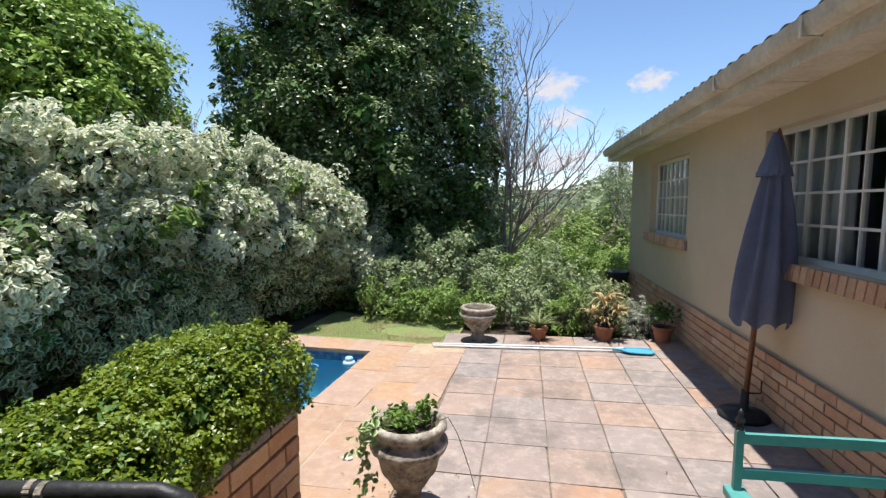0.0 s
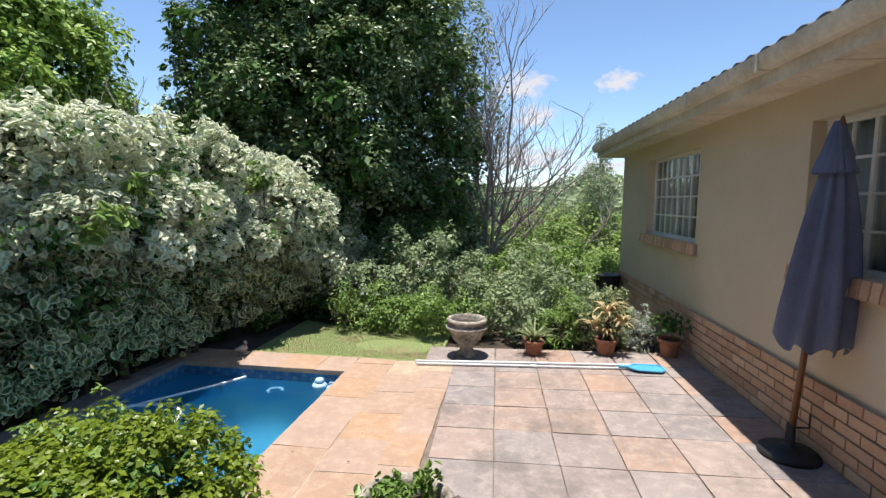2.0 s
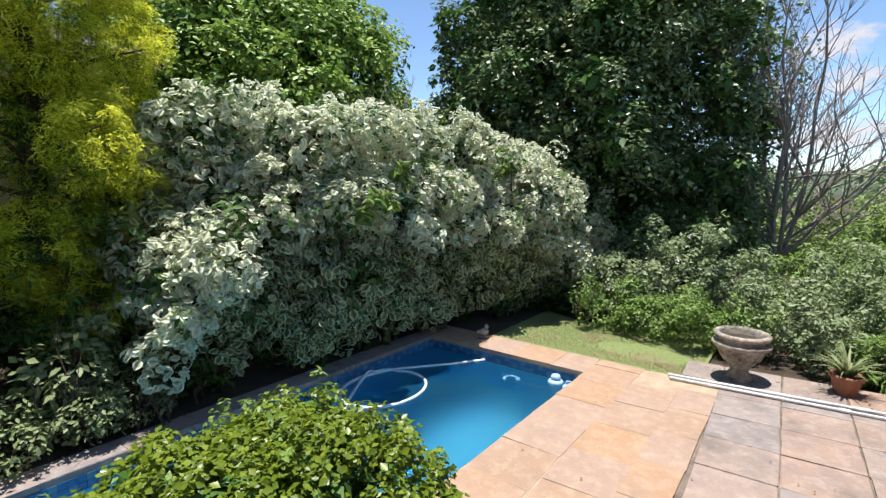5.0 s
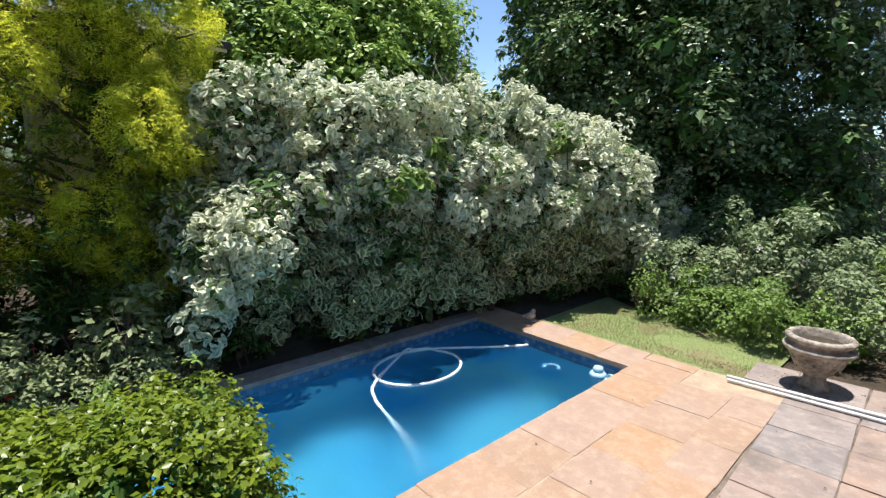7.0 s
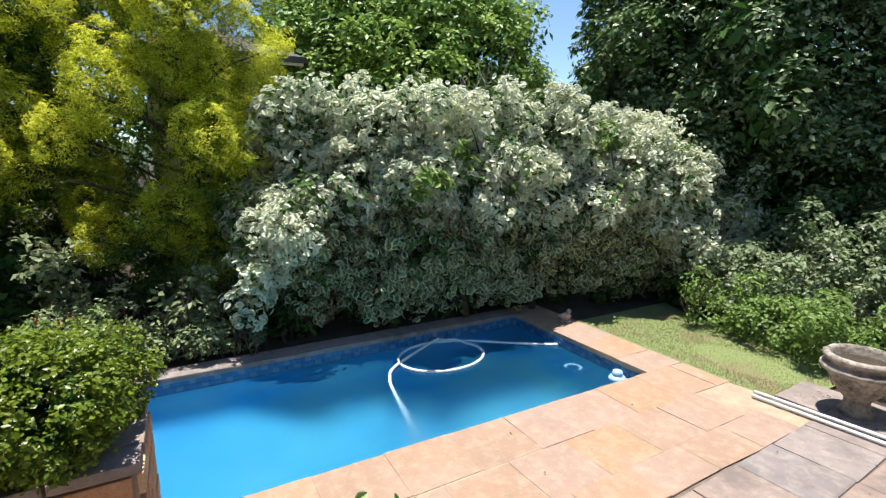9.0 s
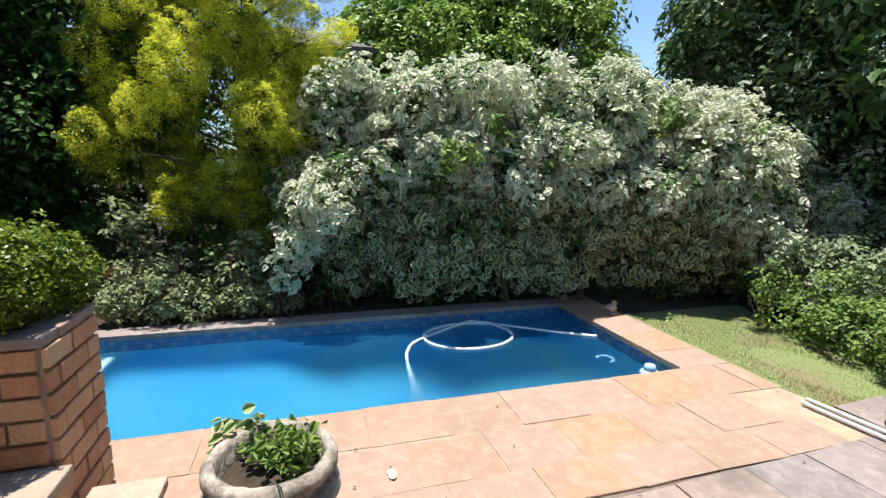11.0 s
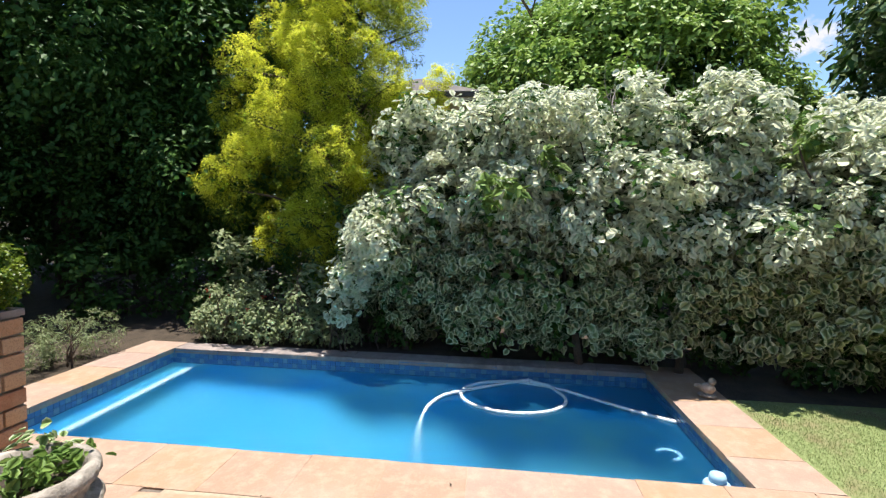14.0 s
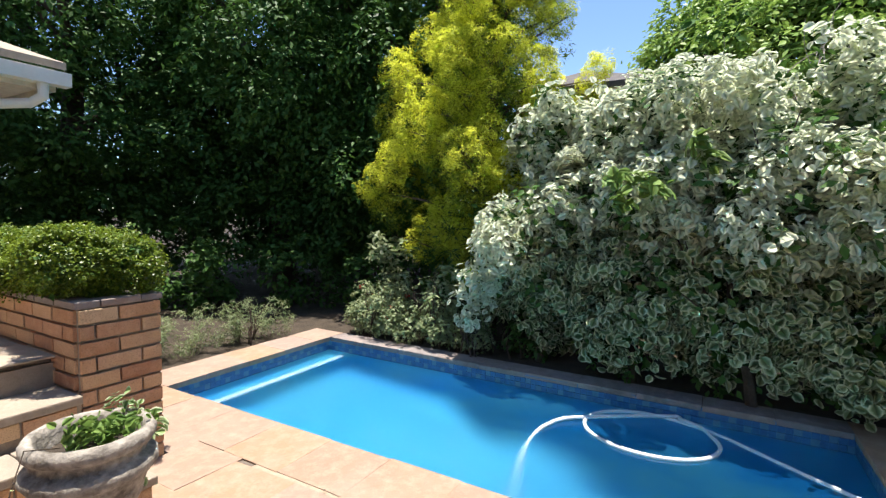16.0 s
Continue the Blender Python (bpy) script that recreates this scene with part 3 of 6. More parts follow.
# ---------------------------------------------------------------- house
def build_house_wall():
    x0, x1 = WALL_X, WALL_X + 0.24
    zt = 2.76
    big = (2.18, 4.73, 1.38, 2.44)
    small = (6.66, 8.48, 1.37, 2.47)
    rows = [(x0, x1, -3.6, HOUSE_END, -0.03, 1.37), (x0, x1, -3.6, HOUSE_END, 2.47, zt)]
    rows += [(x0, x1, -3.6, big[0], 1.37, 2.47), (x0, x1, big[1], small[0], 1.37, 2.47), (x0, x1, small[1], HOUSE_END, 1.37, 2.47)]
    rows += [(x0, x1, big[0], big[1], 2.44, 2.47), (x0, x1, big[0], big[1], 1.37, 1.38)]
    rows += [(x1, 8.0, HOUSE_END - 0.24, HOUSE_END, -0.03, zt)]
    bm = bmesh.new()
    for r in rows:
        box(bm, *r)
    bmesh.ops.remove_doubles(bm, verts=bm.verts[:], dist=0.0005)
    turned(structure("wall_east", bm, WALL, "ochre plastered house wall above a brick plinth", "wall"))
    # plain unseen room behind the windows, its dimness put into a dark colour
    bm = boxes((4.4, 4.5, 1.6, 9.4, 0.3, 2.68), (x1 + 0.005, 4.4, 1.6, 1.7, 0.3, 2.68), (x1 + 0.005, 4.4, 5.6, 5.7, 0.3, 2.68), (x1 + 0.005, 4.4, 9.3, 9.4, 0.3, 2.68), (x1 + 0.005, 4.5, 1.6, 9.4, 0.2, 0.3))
    turned(structure("wall_room", bm, DARKROOM, "plain room walls behind the windows, coloured dark for dimness", "wall"))
    turned(structure("ceiling_room", boxes((x1 + 0.005, 4.5, 1.6, 9.4, 2.70, 2.75)), DARKROOM, "room ceiling, coloured dark for dimness", "ceiling"))

    def window(name, y0, y1, z0, z1, cols, rws, label):
        win = empty(name, (x0 + 0.12, y0, z0), label, "window", kind="structure")
        o = win.location
        xf = x0 + 0.10
        fr = boxes((xf, xf + 0.05, y0, y0 + 0.045, z0, z1), (xf, xf + 0.05, y1 - 0.045, y1, z0, z1), (xf, xf + 0.05, y0 + 0.045, y1 - 0.045, z0, z0 + 0.045), (xf, xf + 0.05, y0 + 0.045, y1 - 0.045, z1 - 0.045, z1), bevel=0.003)
        part("window_frame", local(fr, o), WHITE, win, "white painted steel frame")
        w, hgt = (y1 - y0 - 0.09) / cols, (z1 - z0 - 0.09) / rws
        for i in range(1, cols):
            yy = y0 + 0.045 + w * i
            t = 0.016 if i % 2 == 0 else 0.006
            part("mullion", local(boxes((xf + 0.006, xf + 0.046, yy - t, yy + t, z0 + 0.045, z1 - 0.045), bevel=0.002), o), WHITE, win)
        for k in range(1, rws):
            zz = z0 + 0.045 + hgt * k
            part("glazing_bar", local(boxes((xf + 0.010, xf + 0.040, y0 + 0.045, y1 - 0.045, zz - 0.009, zz + 0.009)), o), WHITE, win)
        for i in range(cols):
            for k in range(rws):
                a, b = y0 + 0.045 + w * i, z0 + 0.045 + hgt * k
                p = part("pane", local(boxes((xf + 0.023, xf + 0.027, a, a + w, b, b + hgt)), o), GLASS, win)
                p.visible_shadow = False
        # brick-on-edge sill under the window
        n = int((y1 - y0 + 0.16) / 0.083)
        sill = part("window_sill", local(boxes((x0 - 0.035, x0 + 0.10, y0 - 0.08, y1 + 0.08, z0 - 0.125, z0 - 0.006)), o), MORTAR, win)
        me = None
        for i in range(n):
            yy = y0 - 0.08 + (i + 0.5) * (y1 - y0 + 0.16) / n
            if me is None:
                bm2 = boxes((-0.075, 0.07, -0.036, 0.036, -0.062, 0.062), bevel=0.004)
                me = bpy.data.meshes.new("brick")
                bm2.to_mesh(me)
                bm2.free()
                me.materials.append(BRICK_HOUSE)
            b = new("brick", me)
            b.parent = sill
            b.matrix_basis = Matrix.Translation(Vector((x0 + 0.01, yy, z0 - 0.064)) - o) @ pose(0, 0, 0, 0, 7, 0)
        return turned(win)

    window("window_1", big[0], big[1], big[2], big[3], 12, 4, "wide white steel cottage-pane window with a brick sill")
    window("window_2", small[0], small[1], small[2], small[3], 8, 4, "white steel window with burglar bars and brick sill")

    def curtain(name, y0, y1, z0, z1, x):
        bm = bmesh.new()
        n = 60
        lo, hi = [], []
        for i in range(n + 1):
            y = y0 + (y1 - y0) * i / n
            dx = 0.035 * math.sin(i * 0.9) + 0.012 * math.sin(i * 2.3)
            lo.append(bm.verts.new((x + dx, y, z0)))
            hi.append(bm.verts.new((x + dx * 0.6, y, z1)))
        for i in range(n):
            bm.faces.new((lo[i], lo[i + 1], hi[i + 1], hi[i]))
        ob = thing(name, bm, CURTAIN, "pale grey sheer curtain hanging inside the window", "curtain", "house curtains", smooth=True)
        sol = ob.modifiers.new("thickness", "SOLIDIFY")
        sol.thickness = 0.004
        turned(ob)

    curtain("curtain", 3.88, 4.72, 1.39, 2.43, x0 + 0.205)
    curtain("curtain", 2.22, 2.6, 1.39, 2.43, x0 + 0.205)
    curtain("curtain", 7.25, 8.46, 1.385, 2.46, x0 + 0.205)
    turned(structure("curtain_rail", tube(bmesh.new(), [(x1 + 0.03, 2.2, 2.5), (x1 + 0.03, 8.7, 2.5)], 0.012), IRON, "dark curtain rail inside the windows", "curtain rail"))


build_house_wall()


def build_roof():
    ex, ez, ye = 1.578, 2.765, HOUSE_END + 0.55
    y0 = -0.15
    sz = 2.69
    turned(structure("soffit", boxes((ex, WALL_X + 0.3, y0, ye, sz, sz + 0.03), (WALL_X + 0.3, 8.2, HOUSE_END, ye, sz, sz + 0.03)), FASCIA, "cream painted boarded eave soffit", "soffit"))
    turned(structure("fascia", boxes((ex - 0.03, ex, y0, ye, sz - 0.015, ez + 0.12), (ex - 0.03, 8.2, ye, ye + 0.03, sz - 0.015, ez + 0.12), bevel=0.004), FASCIA, "cream fascia board along the eave", "fascia"))
    strips = turned(structure("trim", boxes(*[(ex + 0.004, WALL_X - 0.002, 0.4 + 1.83 * k, 0.425 + 1.83 * k, sz - 0.006, sz - 0.001) for k in range(5)]), FASCIA, "cover strips over the soffit board joints", "trim"))
    # gutter: an open ogee channel with brackets
    gut = empty("gutter", (ex - 0.03, y0, ez), "weathered white gutter along the eave", "gutter", kind="structure")
    turned(gut)
    prof = [(-0.001, 0.115), (-0.001, 0.012), (-0.035, 0.0), (-0.075, 0.008), (-0.100, 0.045), (-0.112, 0.085), (-0.118, 0.115), (-0.110, 0.118), (-0.103, 0.085), (-0.092, 0.05), (-0.07, 0.016), (-0.035, 0.010), (-0.008, 0.02), (-0.008, 0.115)]
    bm = bmesh.new()
    a = [bm.verts.new((px, 0, pz)) for px, pz in prof]
    b = [bm.verts.new((px, ye - y0, pz)) for px, pz in prof]
    for i in range(len(prof)):
        k = (i + 1) % len(prof)
        bm.faces.new((a[i], a[k], b[k], b[i]))
    bm.faces.new(a[::-1])
    bm.faces.new(b)
    part("channel", bm, FASCIA, gut)
    rng = random.Random(2)
    for i in range(8):
        yy = 0.9 + i * 1.28
        bm = boxes((-0.122, -0.004, yy, yy + 0.03, -0.006, 0.002), (-0.122, -0.114, yy, yy + 0.03, 0.0, 0.119), bevel=0.003)
        part("gutter_bracket", bm, FASCIA, gut)
    # tiled slope
    slope = radians(19)
    pitch, rows = 0.20, 9
    run = 4.2
    bm = bmesh.new()
    ncol, nrow = int((ye - y0) / pitch) * 8, 14
    grid = []
    for j in range(nrow * 2):
        d = 0.30 + (j // 2) * (run / nrow) + (run / nrow if j % 2 else 0)
        lift = 0.035 if j % 2 == 0 else 0.0
        row = []
        for i in range(ncol + 1):
            y = y0 + (ye + 0.03 - y0) * i / ncol
            wave = 0.035 * abs(math.sin(math.pi * (y - y0) / pitch))
            row.append(bm.verts.new((ex - 0.06 + d * math.cos(slope), y, ez + 0.115 + d * math.sin(slope) + wave + lift)))
        grid.append(row)
    for j in range(len(grid) - 1):
        for i in range(ncol):
            bm.faces.new((grid[j][i], grid[j][i + 1], grid[j + 1][i + 1], grid[j + 1][i]))
    roof = turned(structure("roof", bm, ROOF, "dark grey concrete tiled roof slope", "roof", smooth=False))
    turned(structure("roof_back", boxes((5.36, 5.53, y0, ye, 2.9, 4.3), (5.38, 8.2, y0, ye, 4.2, 4.3), (8.1, 8.2, y0, ye, 2.7, 4.2)), ROOF, "far side of the tiled roof", "roof"))
    # the eave course, tile by tile
    tm = bmesh.new()
    half = 9
    lo, hi, lo2, hi2 = [], [], [], []
    for i in range(half):
        y = -0.10 + 0.198 * i / (half - 1)
        wv = 0.034 * math.sin(math.pi * i / (half - 1))
        lo.append(tm.verts.new((-0.05, y, wv)))
        hi.append(tm.verts.new((0.34 * math.cos(slope), y, 0.34 * math.sin(slope) + wv)))
        lo2.append(tm.verts.new((-0.05, y, wv - 0.02)))
        hi2.append(tm.verts.new((0.34 * math.cos(slope), y, 0.34 * math.sin(slope) + wv - 0.02)))
    for i in range(half - 1):
        tm.faces.new((lo[i], lo[i + 1], hi[i + 1], hi[i]))
        tm.faces.new((lo2[i + 1], lo2[i], hi2[i], hi2[i + 1]))
        tm.faces.new((lo[i + 1], lo[i], lo2[i], lo2[i + 1]))
    me = bpy.data.meshes.new("roof_tile")
    tm.to_mesh(me)
    tm.free()
    me.materials.append(ROOF)
    for i in range(int((ye - y0) / 0.2)):
        t = new("roof_tile", me)
        t.parent = roof
        t.location = (ex - 0.075, y0 + 0.10 + 0.2 * i, ez + 0.115)


build_roof()


def build_veranda():
    # roof over the raised terrace behind the camera's start
    y1, zz = -0.15, 2.43
    structure("veranda_ceiling", boxes((-1.69, 1.80, -3.5, y1, zz + 0.02, zz + 0.06)), FASCIA, "cream boarded veranda ceiling", "ceiling")
    structure("veranda_fascia", boxes((-1.70, 1.34, y1, y1 + 0.03, zz - 0.02, zz + 0.16), (-1.73, -1.70, -3.5, y1 + 0.03, zz - 0.02, zz + 0.16), bevel=0.004), FASCIA, "weathered white veranda fascia board", "fascia")
    gut = empty("veranda_gutter", (-1.72, y1 + 0.03, zz + 0.02), "white gutter of the veranda roof", "gutter", kind="structure")
    part("channel", boxes((-0.08, 2.98, 0.0, 0.012, 0.0, 0.11), (-0.08, 2.98, 0.012, 0.10, 0.0, 0.010), (-0.08, 2.98, 0.10, 0.112, 0.0, 0.11), (-0.08, -0.07, 0.012, 0.10, 0.010, 0.105), bevel=0.003), WHITE, gut)
    part("downpipe", tube(bmesh.new(), [(0.1, 0.05, 0.0), (0.1, 0.05, -0.10), (0.16, -0.02, -0.16), (0.5, -0.20, -0.22), (0.6, -0.24, -0.30), (0.6, -0.24, -1.97)], 0.04, 12), WHITE, gut)
    bm = bmesh.new()
    v = [bm.verts.new(c) for c in ((-1.80, y1 + 0.05, zz + 0.17), (1.36, y1 + 0.05, zz + 0.17), (1.36, -3.8, zz + 1.3), (-1.80, -3.8, zz + 1.3))]
    f = bm.faces.new(v)
    ext = bmesh.ops.extrude_face_region(bm, geom=[f])
    for e in ext["geom"]:
        if isinstance(e, bmesh.types.BMVert):
            e.co.z += 0.06
    structure("veranda_roof", bm, TREAD, "weathered pale veranda roof sheeting", "roof")
    structure("wall_south", boxes((-2.1, 1.84, -3.75, -3.5, -0.03, 2.66)), WALL, "plain ochre wall behind the terrace", "wall")


build_veranda()


# ---------------------------------------------------------------- furniture on the terrace
def build_bench():
    ob = empty("garden_bench", (0.53, 1.38, TERRACE), "teal painted slatted garden bench on the terrace", "bench")
    L = 1.22
    for x in (0.0, L):
        post = part("back_post", boxes((x - 0.009, x + 0.009, -0.009, 0.009, 0.0, 0.60), bevel=0.002), TEAL, ob)
        bm = lathe([(0.010, 0.600), (0.010, 0.607), (0.006, 0.611), (0.010, 0.620), (0.010, 0.626), (0.005, 0.634), (0.007, 0.642), (0.002, 0.652)], 14)
        bmesh.ops.translate(bm, verts=bm.verts[:], vec=(x, 0, 0))
        part("finial", bm, IRON, post, "black turned finial", smooth=True)
        part("front_leg", boxes((x - 0.014, x + 0.014, -0.46, -0.43, 0.0, 0.42), bevel=0.003), TEAL, ob)
        part("armrest", boxes((x - 0.025, x + 0.025, -0.47, 0.02, 0.42, 0.445), bevel=0.006), TEAL, ob)
    for z in (0.565, 0.475):
        bm = bmesh.new()
        n = 24
        for i in range(n):
            a, b = L * i / n, L * (i + 1) / n
            za, zb = z + 0.02 * math.sin(math.pi * a / L), z + 0.02 * math.sin(math.pi * b / L)
            vs = [bm.verts.new(c) for c in ((a, -0.006, za), (b, -0.006, zb), (b, -0.006, zb + 0.025), (a, -0.006, za + 0.025), (a, 0.006, za), (b, 0.006, zb), (b, 0.006, zb + 0.025), (a, 0.006, za + 0.025))]
            for q in ((0, 1, 2, 3), (5, 4, 7, 6), (3, 2, 6, 7), (1, 0, 4, 5)):
                bm.faces.new([vs[k] for k in q])
        bmesh.ops.remove_doubles(bm, verts=bm.verts[:], dist=0.0005)
        part("back_rail", bm, TEAL, ob)
    for k in range(6):
        y = -0.42 + k * 0.075
        part("seat_slat", boxes((0.0, L, y, y + 0.05, 0.36, 0.38), bevel=0.004), TEAL, ob)


build_bench()


def build_chair():
    ob = empty("garden_chair", (-0.93, 0.70, TERRACE), "black tubular metal garden chair with grey ties on its back", "chair")
    part("back_rail", tube(bmesh.new(), [(0, 0, 0.0), (0, 0.0, 0.60), (0.02, 0.0, 0.645), (0.06, 0.01, 0.66), (0.35, 0.07, 0.66), (0.39, 0.08, 0.645), (0.41, 0.08, 0.60), (0.41, 0.08, 0.0)], 0.016, 10), IRON, ob, smooth=True)
    for x in (0.13, 0.155):
        part("cable_tie", tube(bmesh.new(), [(x, 0.026, 0.66), (x + 0.012, 0.0285, 0.66)], 0.0175, 12), STONE, ob, "grey cable tie")
    part("seat", boxes((0.0, 0.41, -0.40, 0.02, 0.42, 0.44), bevel=0.008), IRON, ob, "black sling seat")
    for x in (0.02, 0.39):
        part("front_leg", tube(bmesh.new(), [(x, -0.38, 0.42), (x, -0.40, 0.0)], 0.014, 8), IRON, ob)
    part("back_sling", boxes((0.02, 0.39, 0.03, 0.04, 0.46, 0.62), bevel=0.003), IRON, ob)


build_chair()


def build_umbrella():
    ob = empty("parasol", (1.655, 4.33, patio_z(1.65)), "closed faded blue canvas parasol on a wooden pole", "parasol")
    base = part("base", lathe([(0.185, 0.0), (0.19, 0.015), (0.18, 0.035), (0.08, 0.055), (0.032, 0.075), (0.029, 0.22), (0.025, 0.23)], 36), IRON, ob, "round black cast base", smooth=True)
    part("clamp_screw", tube(bmesh.new(), [(0.03, 0, 0.20), (0.12, 0.01, 0.20), (0.12, 0.01, 0.30)], 0.007), IRON, base)
    part("pole", tube(bmesh.new(), [(0, 0, 0.08), (0.067, -0.134, 2.24)], 0.021, 12), WOOD, ob, "varnished wooden pole", smooth=True)
    bm = bmesh.new()
    rows = [(0.80, 0.205), (0.84, 0.215), (1.05, 0.205), (1.3, 0.185), (1.55, 0.155), (1.8, 0.118), (1.98, 0.090), (2.04, 0.082), (2.10, 0.080), (2.2, 0.052), (2.30, 0.018)]
    rings = []
    sides = 64
    for z, r in rows:
        ring = []
        for i in range(sides):
            a = 2 * math.pi * i / sides
            fold = 0.20 * math.cos(8 * a + 0.6 * math.sin(3 * z)) + 0.10 * math.cos(5 * a + 2 * z)
            rr = 0.90 * r * (1 + fold * min(1.0, r / 0.12))
            zz = z - 0.06 * (z - 0.8) / 1.5 + (0.035 * math.cos(8 * a + 1.0) if z < 0.82 else 0)
            ring.append(bm.verts.new((rr * math.cos(a) + 0.030 * z + 0.035 * (2.3 - z) / 1.5, rr * math.sin(a) * 0.95 - 0.060 * z, zz)))
        rings.append(ring)
    for lo, hi in zip(rings, rings[1:]):
        for i in range(sides):
            bm.faces.new((lo[i], lo[(i + 1) % sides], hi[(i + 1) % sides], hi[i]))
    bm.faces.new(rings[-1])
    canopy = part("canopy", bm, UMBRELLA, ob, "gathered faded blue canvas", smooth=True)
    tie = lathe([(0.118, 1.985), (0.112, 2.01), (0.096, 2.06), (0.070, 2.14), (0.044, 2.24), (0.022, 2.31)], 40, 0.12, 5, cap=False)
    bmesh.ops.translate(tie, verts=tie.verts[:], vec=(0.056, -0.12, -0.05))
    part("vent_flap", tie, UMBRELLA, canopy, "scalloped top flap")
    tip = lathe([(0.016, 2.29), (0.02, 2.31), (0.012, 2.34), (0.004, 2.36)], 12)
    bmesh.ops.translate(tip, verts=tip.verts[:], vec=(0.067, -0.137, -0.07))
    part("finial", tip, WOOD, ob, smooth=True)


build_umbrella()


# ---------------------------------------------------------------- pots
def build_urn(loc, label, scale, seed, tall=1.0):
    ob = empty("stone_urn", loc, label, "planter urn")
    s = scale
    prof = [(0.115, 0.0), (0.12, 0.02), (0.115, 0.05), (0.085, 0.09), (0.085, 0.13), (0.12, 0.17), (0.175, 0.24), (0.212, 0.31), (0.226, 0.345), (0.252, 0.355), (0.266, 0.372), (0.264, 0.392), (0.246, 0.406), (0.226, 0.412), (0.222, 0.436), (0.244, 0.446), (0.258, 0.462), (0.256, 0.482), (0.238, 0.497), (0.215, 0.494), (0.205, 0.47), (0.19, 0.40)]
    part("bowl", lathe([(r * s, z * s * tall) for r, z in prof], 48, 0.035, seed, cap=False), STONE, ob, "weathered cast stone bowl", smooth=True)
    part("soil", lathe([(0.0, 0.435 * s * tall), (0.12 * s, 0.43 * s * tall), (0.198 * s, 0.425 * s * tall)], 24, 0.1, seed, cap=False), SOIL, ob, "dry soil")
    # moulded leaves round the belly
    me = None
    for k in range(10):
        a = 2 * math.pi * k / 10
        bm = lathe([(0.004, -0.055), (0.018, -0.03), (0.024, 0.0), (0.016, 0.035), (0.004, 0.055)], 8)
        m = Matrix.Rotation(a, 4, "Z") @ Matrix.Translation((0.182 * s, 0, 0.26 * s * tall)) @ Matrix.Rotation(radians(20), 4, "Y") @ Matrix.Scale(0.45, 4, (1, 0, 0))
        bmesh.ops.transform(bm, matrix=m, verts=bm.verts[:])
        part("moulding", bm, STONE, ob, smooth=True)
    return ob


def leaves_at(name, parent, material, centres, per, spread, size, outline, seed, droop=0.3, label=""):
    rng = np.random.default_rng(seed)
    c = np.asarray(centres, float)
    at = np.repeat(c, per, 0) + rng.normal(0, 1, (len(c) * per, 3)) * np.asarray(spread)
    face = unit(rng.normal(0, 0.6, (len(at), 3)) + np.array([0, 0, 0.8]))
    me = leaf_mesh(name, at, face, size * (0.6 + 0.8 * rng.random(len(at))), outline, rng, droop)
    me.materials.append(material)
    ob = new(name, me)
    ob.parent = parent
    if label:
        tagged(ob, label)
    return ob


BOWL = build_urn((-0.69, 2.64, patio_z(-0.69)), "old cast stone urn planted with pale ivy by the steps", 0.84, 3, 1.38)
leaves_at("upright_leaves", BOWL, LEAF_LIME, [(0.07, 0.09, 0.60), (0.08, 0.10, 0.64), (0.06, 0.07, 0.57)], 24, (0.030, 0.030, 0.028), 0.032, BROAD, 5, 0.0, "bright green leafy tuft")
leaves_at("ivy_leaves", BOWL, LEAF_LIME, [(-0.08, -0.02, 0.56), (-0.03, 0.05, 0.55), (-0.10, 0.05, 0.57)], 48, (0.050, 0.055, 0.020), 0.034, BROAD, 15, 0.3, "pale green lobed leaves")
leaves_at("trailing_leaves", BOWL, LEAF_IVY, [(-0.18, -0.08, 0.58), (-0.22, -0.10, 0.52), (-0.24, -0.12, 0.44), (-0.22, -0.14, 0.34), (-0.20, -0.15, 0.24), (-0.16, -0.16, 0.57), (-0.25, -0.02, 0.50)], 15, (0.026, 0.030, 0.032), 0.044, BROAD, 6, 1.2, "ivy trailing over the rim")
part("ivy_stem", tube(tube(bmesh.new(), [(0.06, 0.07, 0.52), (0.07, 0.08, 0.58), (0.08, 0.10, 0.64)], 0.004, 5), [(0.1, 0.0, 0.54), (0.22, 0.04, 0.59), (0.27, 0.07, 0.48), (0.33, 0.10, 0.28), (0.37, 0.12, 0.12)], 0.0025, 5), DARKBARK, BOWL)
leaves_at("runner_leaves", BOWL, LEAF_IVY, [(0.28, 0.07, 0.46), (0.32, 0.10, 0.32), (0.36, 0.12, 0.18)], 3, (0.012, 0.012, 0.03), 0.022, OVAL, 16, 0.8)
URN = build_urn((-0.81, 6.28, patio_z(-0.81)), "empty cast stone urn at the edge of the paving", 0.92, 7)


def clay_pot(loc, r, hgt, label):
    ob = empty("flower_pot", loc, label, "flower pot", "terracotta pots")
    part("pot", lathe([(r * 0.68, 0.0), (r * 0.9, hgt * 0.75), (r * 0.92, hgt * 0.78), (r * 1.04, hgt * 0.79), (r * 1.06, hgt * 0.98), (r * 0.98, hgt), (r * 0.9, hgt * 0.95), (r * 0.86, hgt * 0.85)], 28, cap=False), TERRACOTTA, ob, "terracotta pot", smooth=True)
    part("soil", lathe([(0.0, hgt * 0.88), (r * 0.88, hgt * 0.87)], 20, cap=False), SOIL, ob)
    return ob


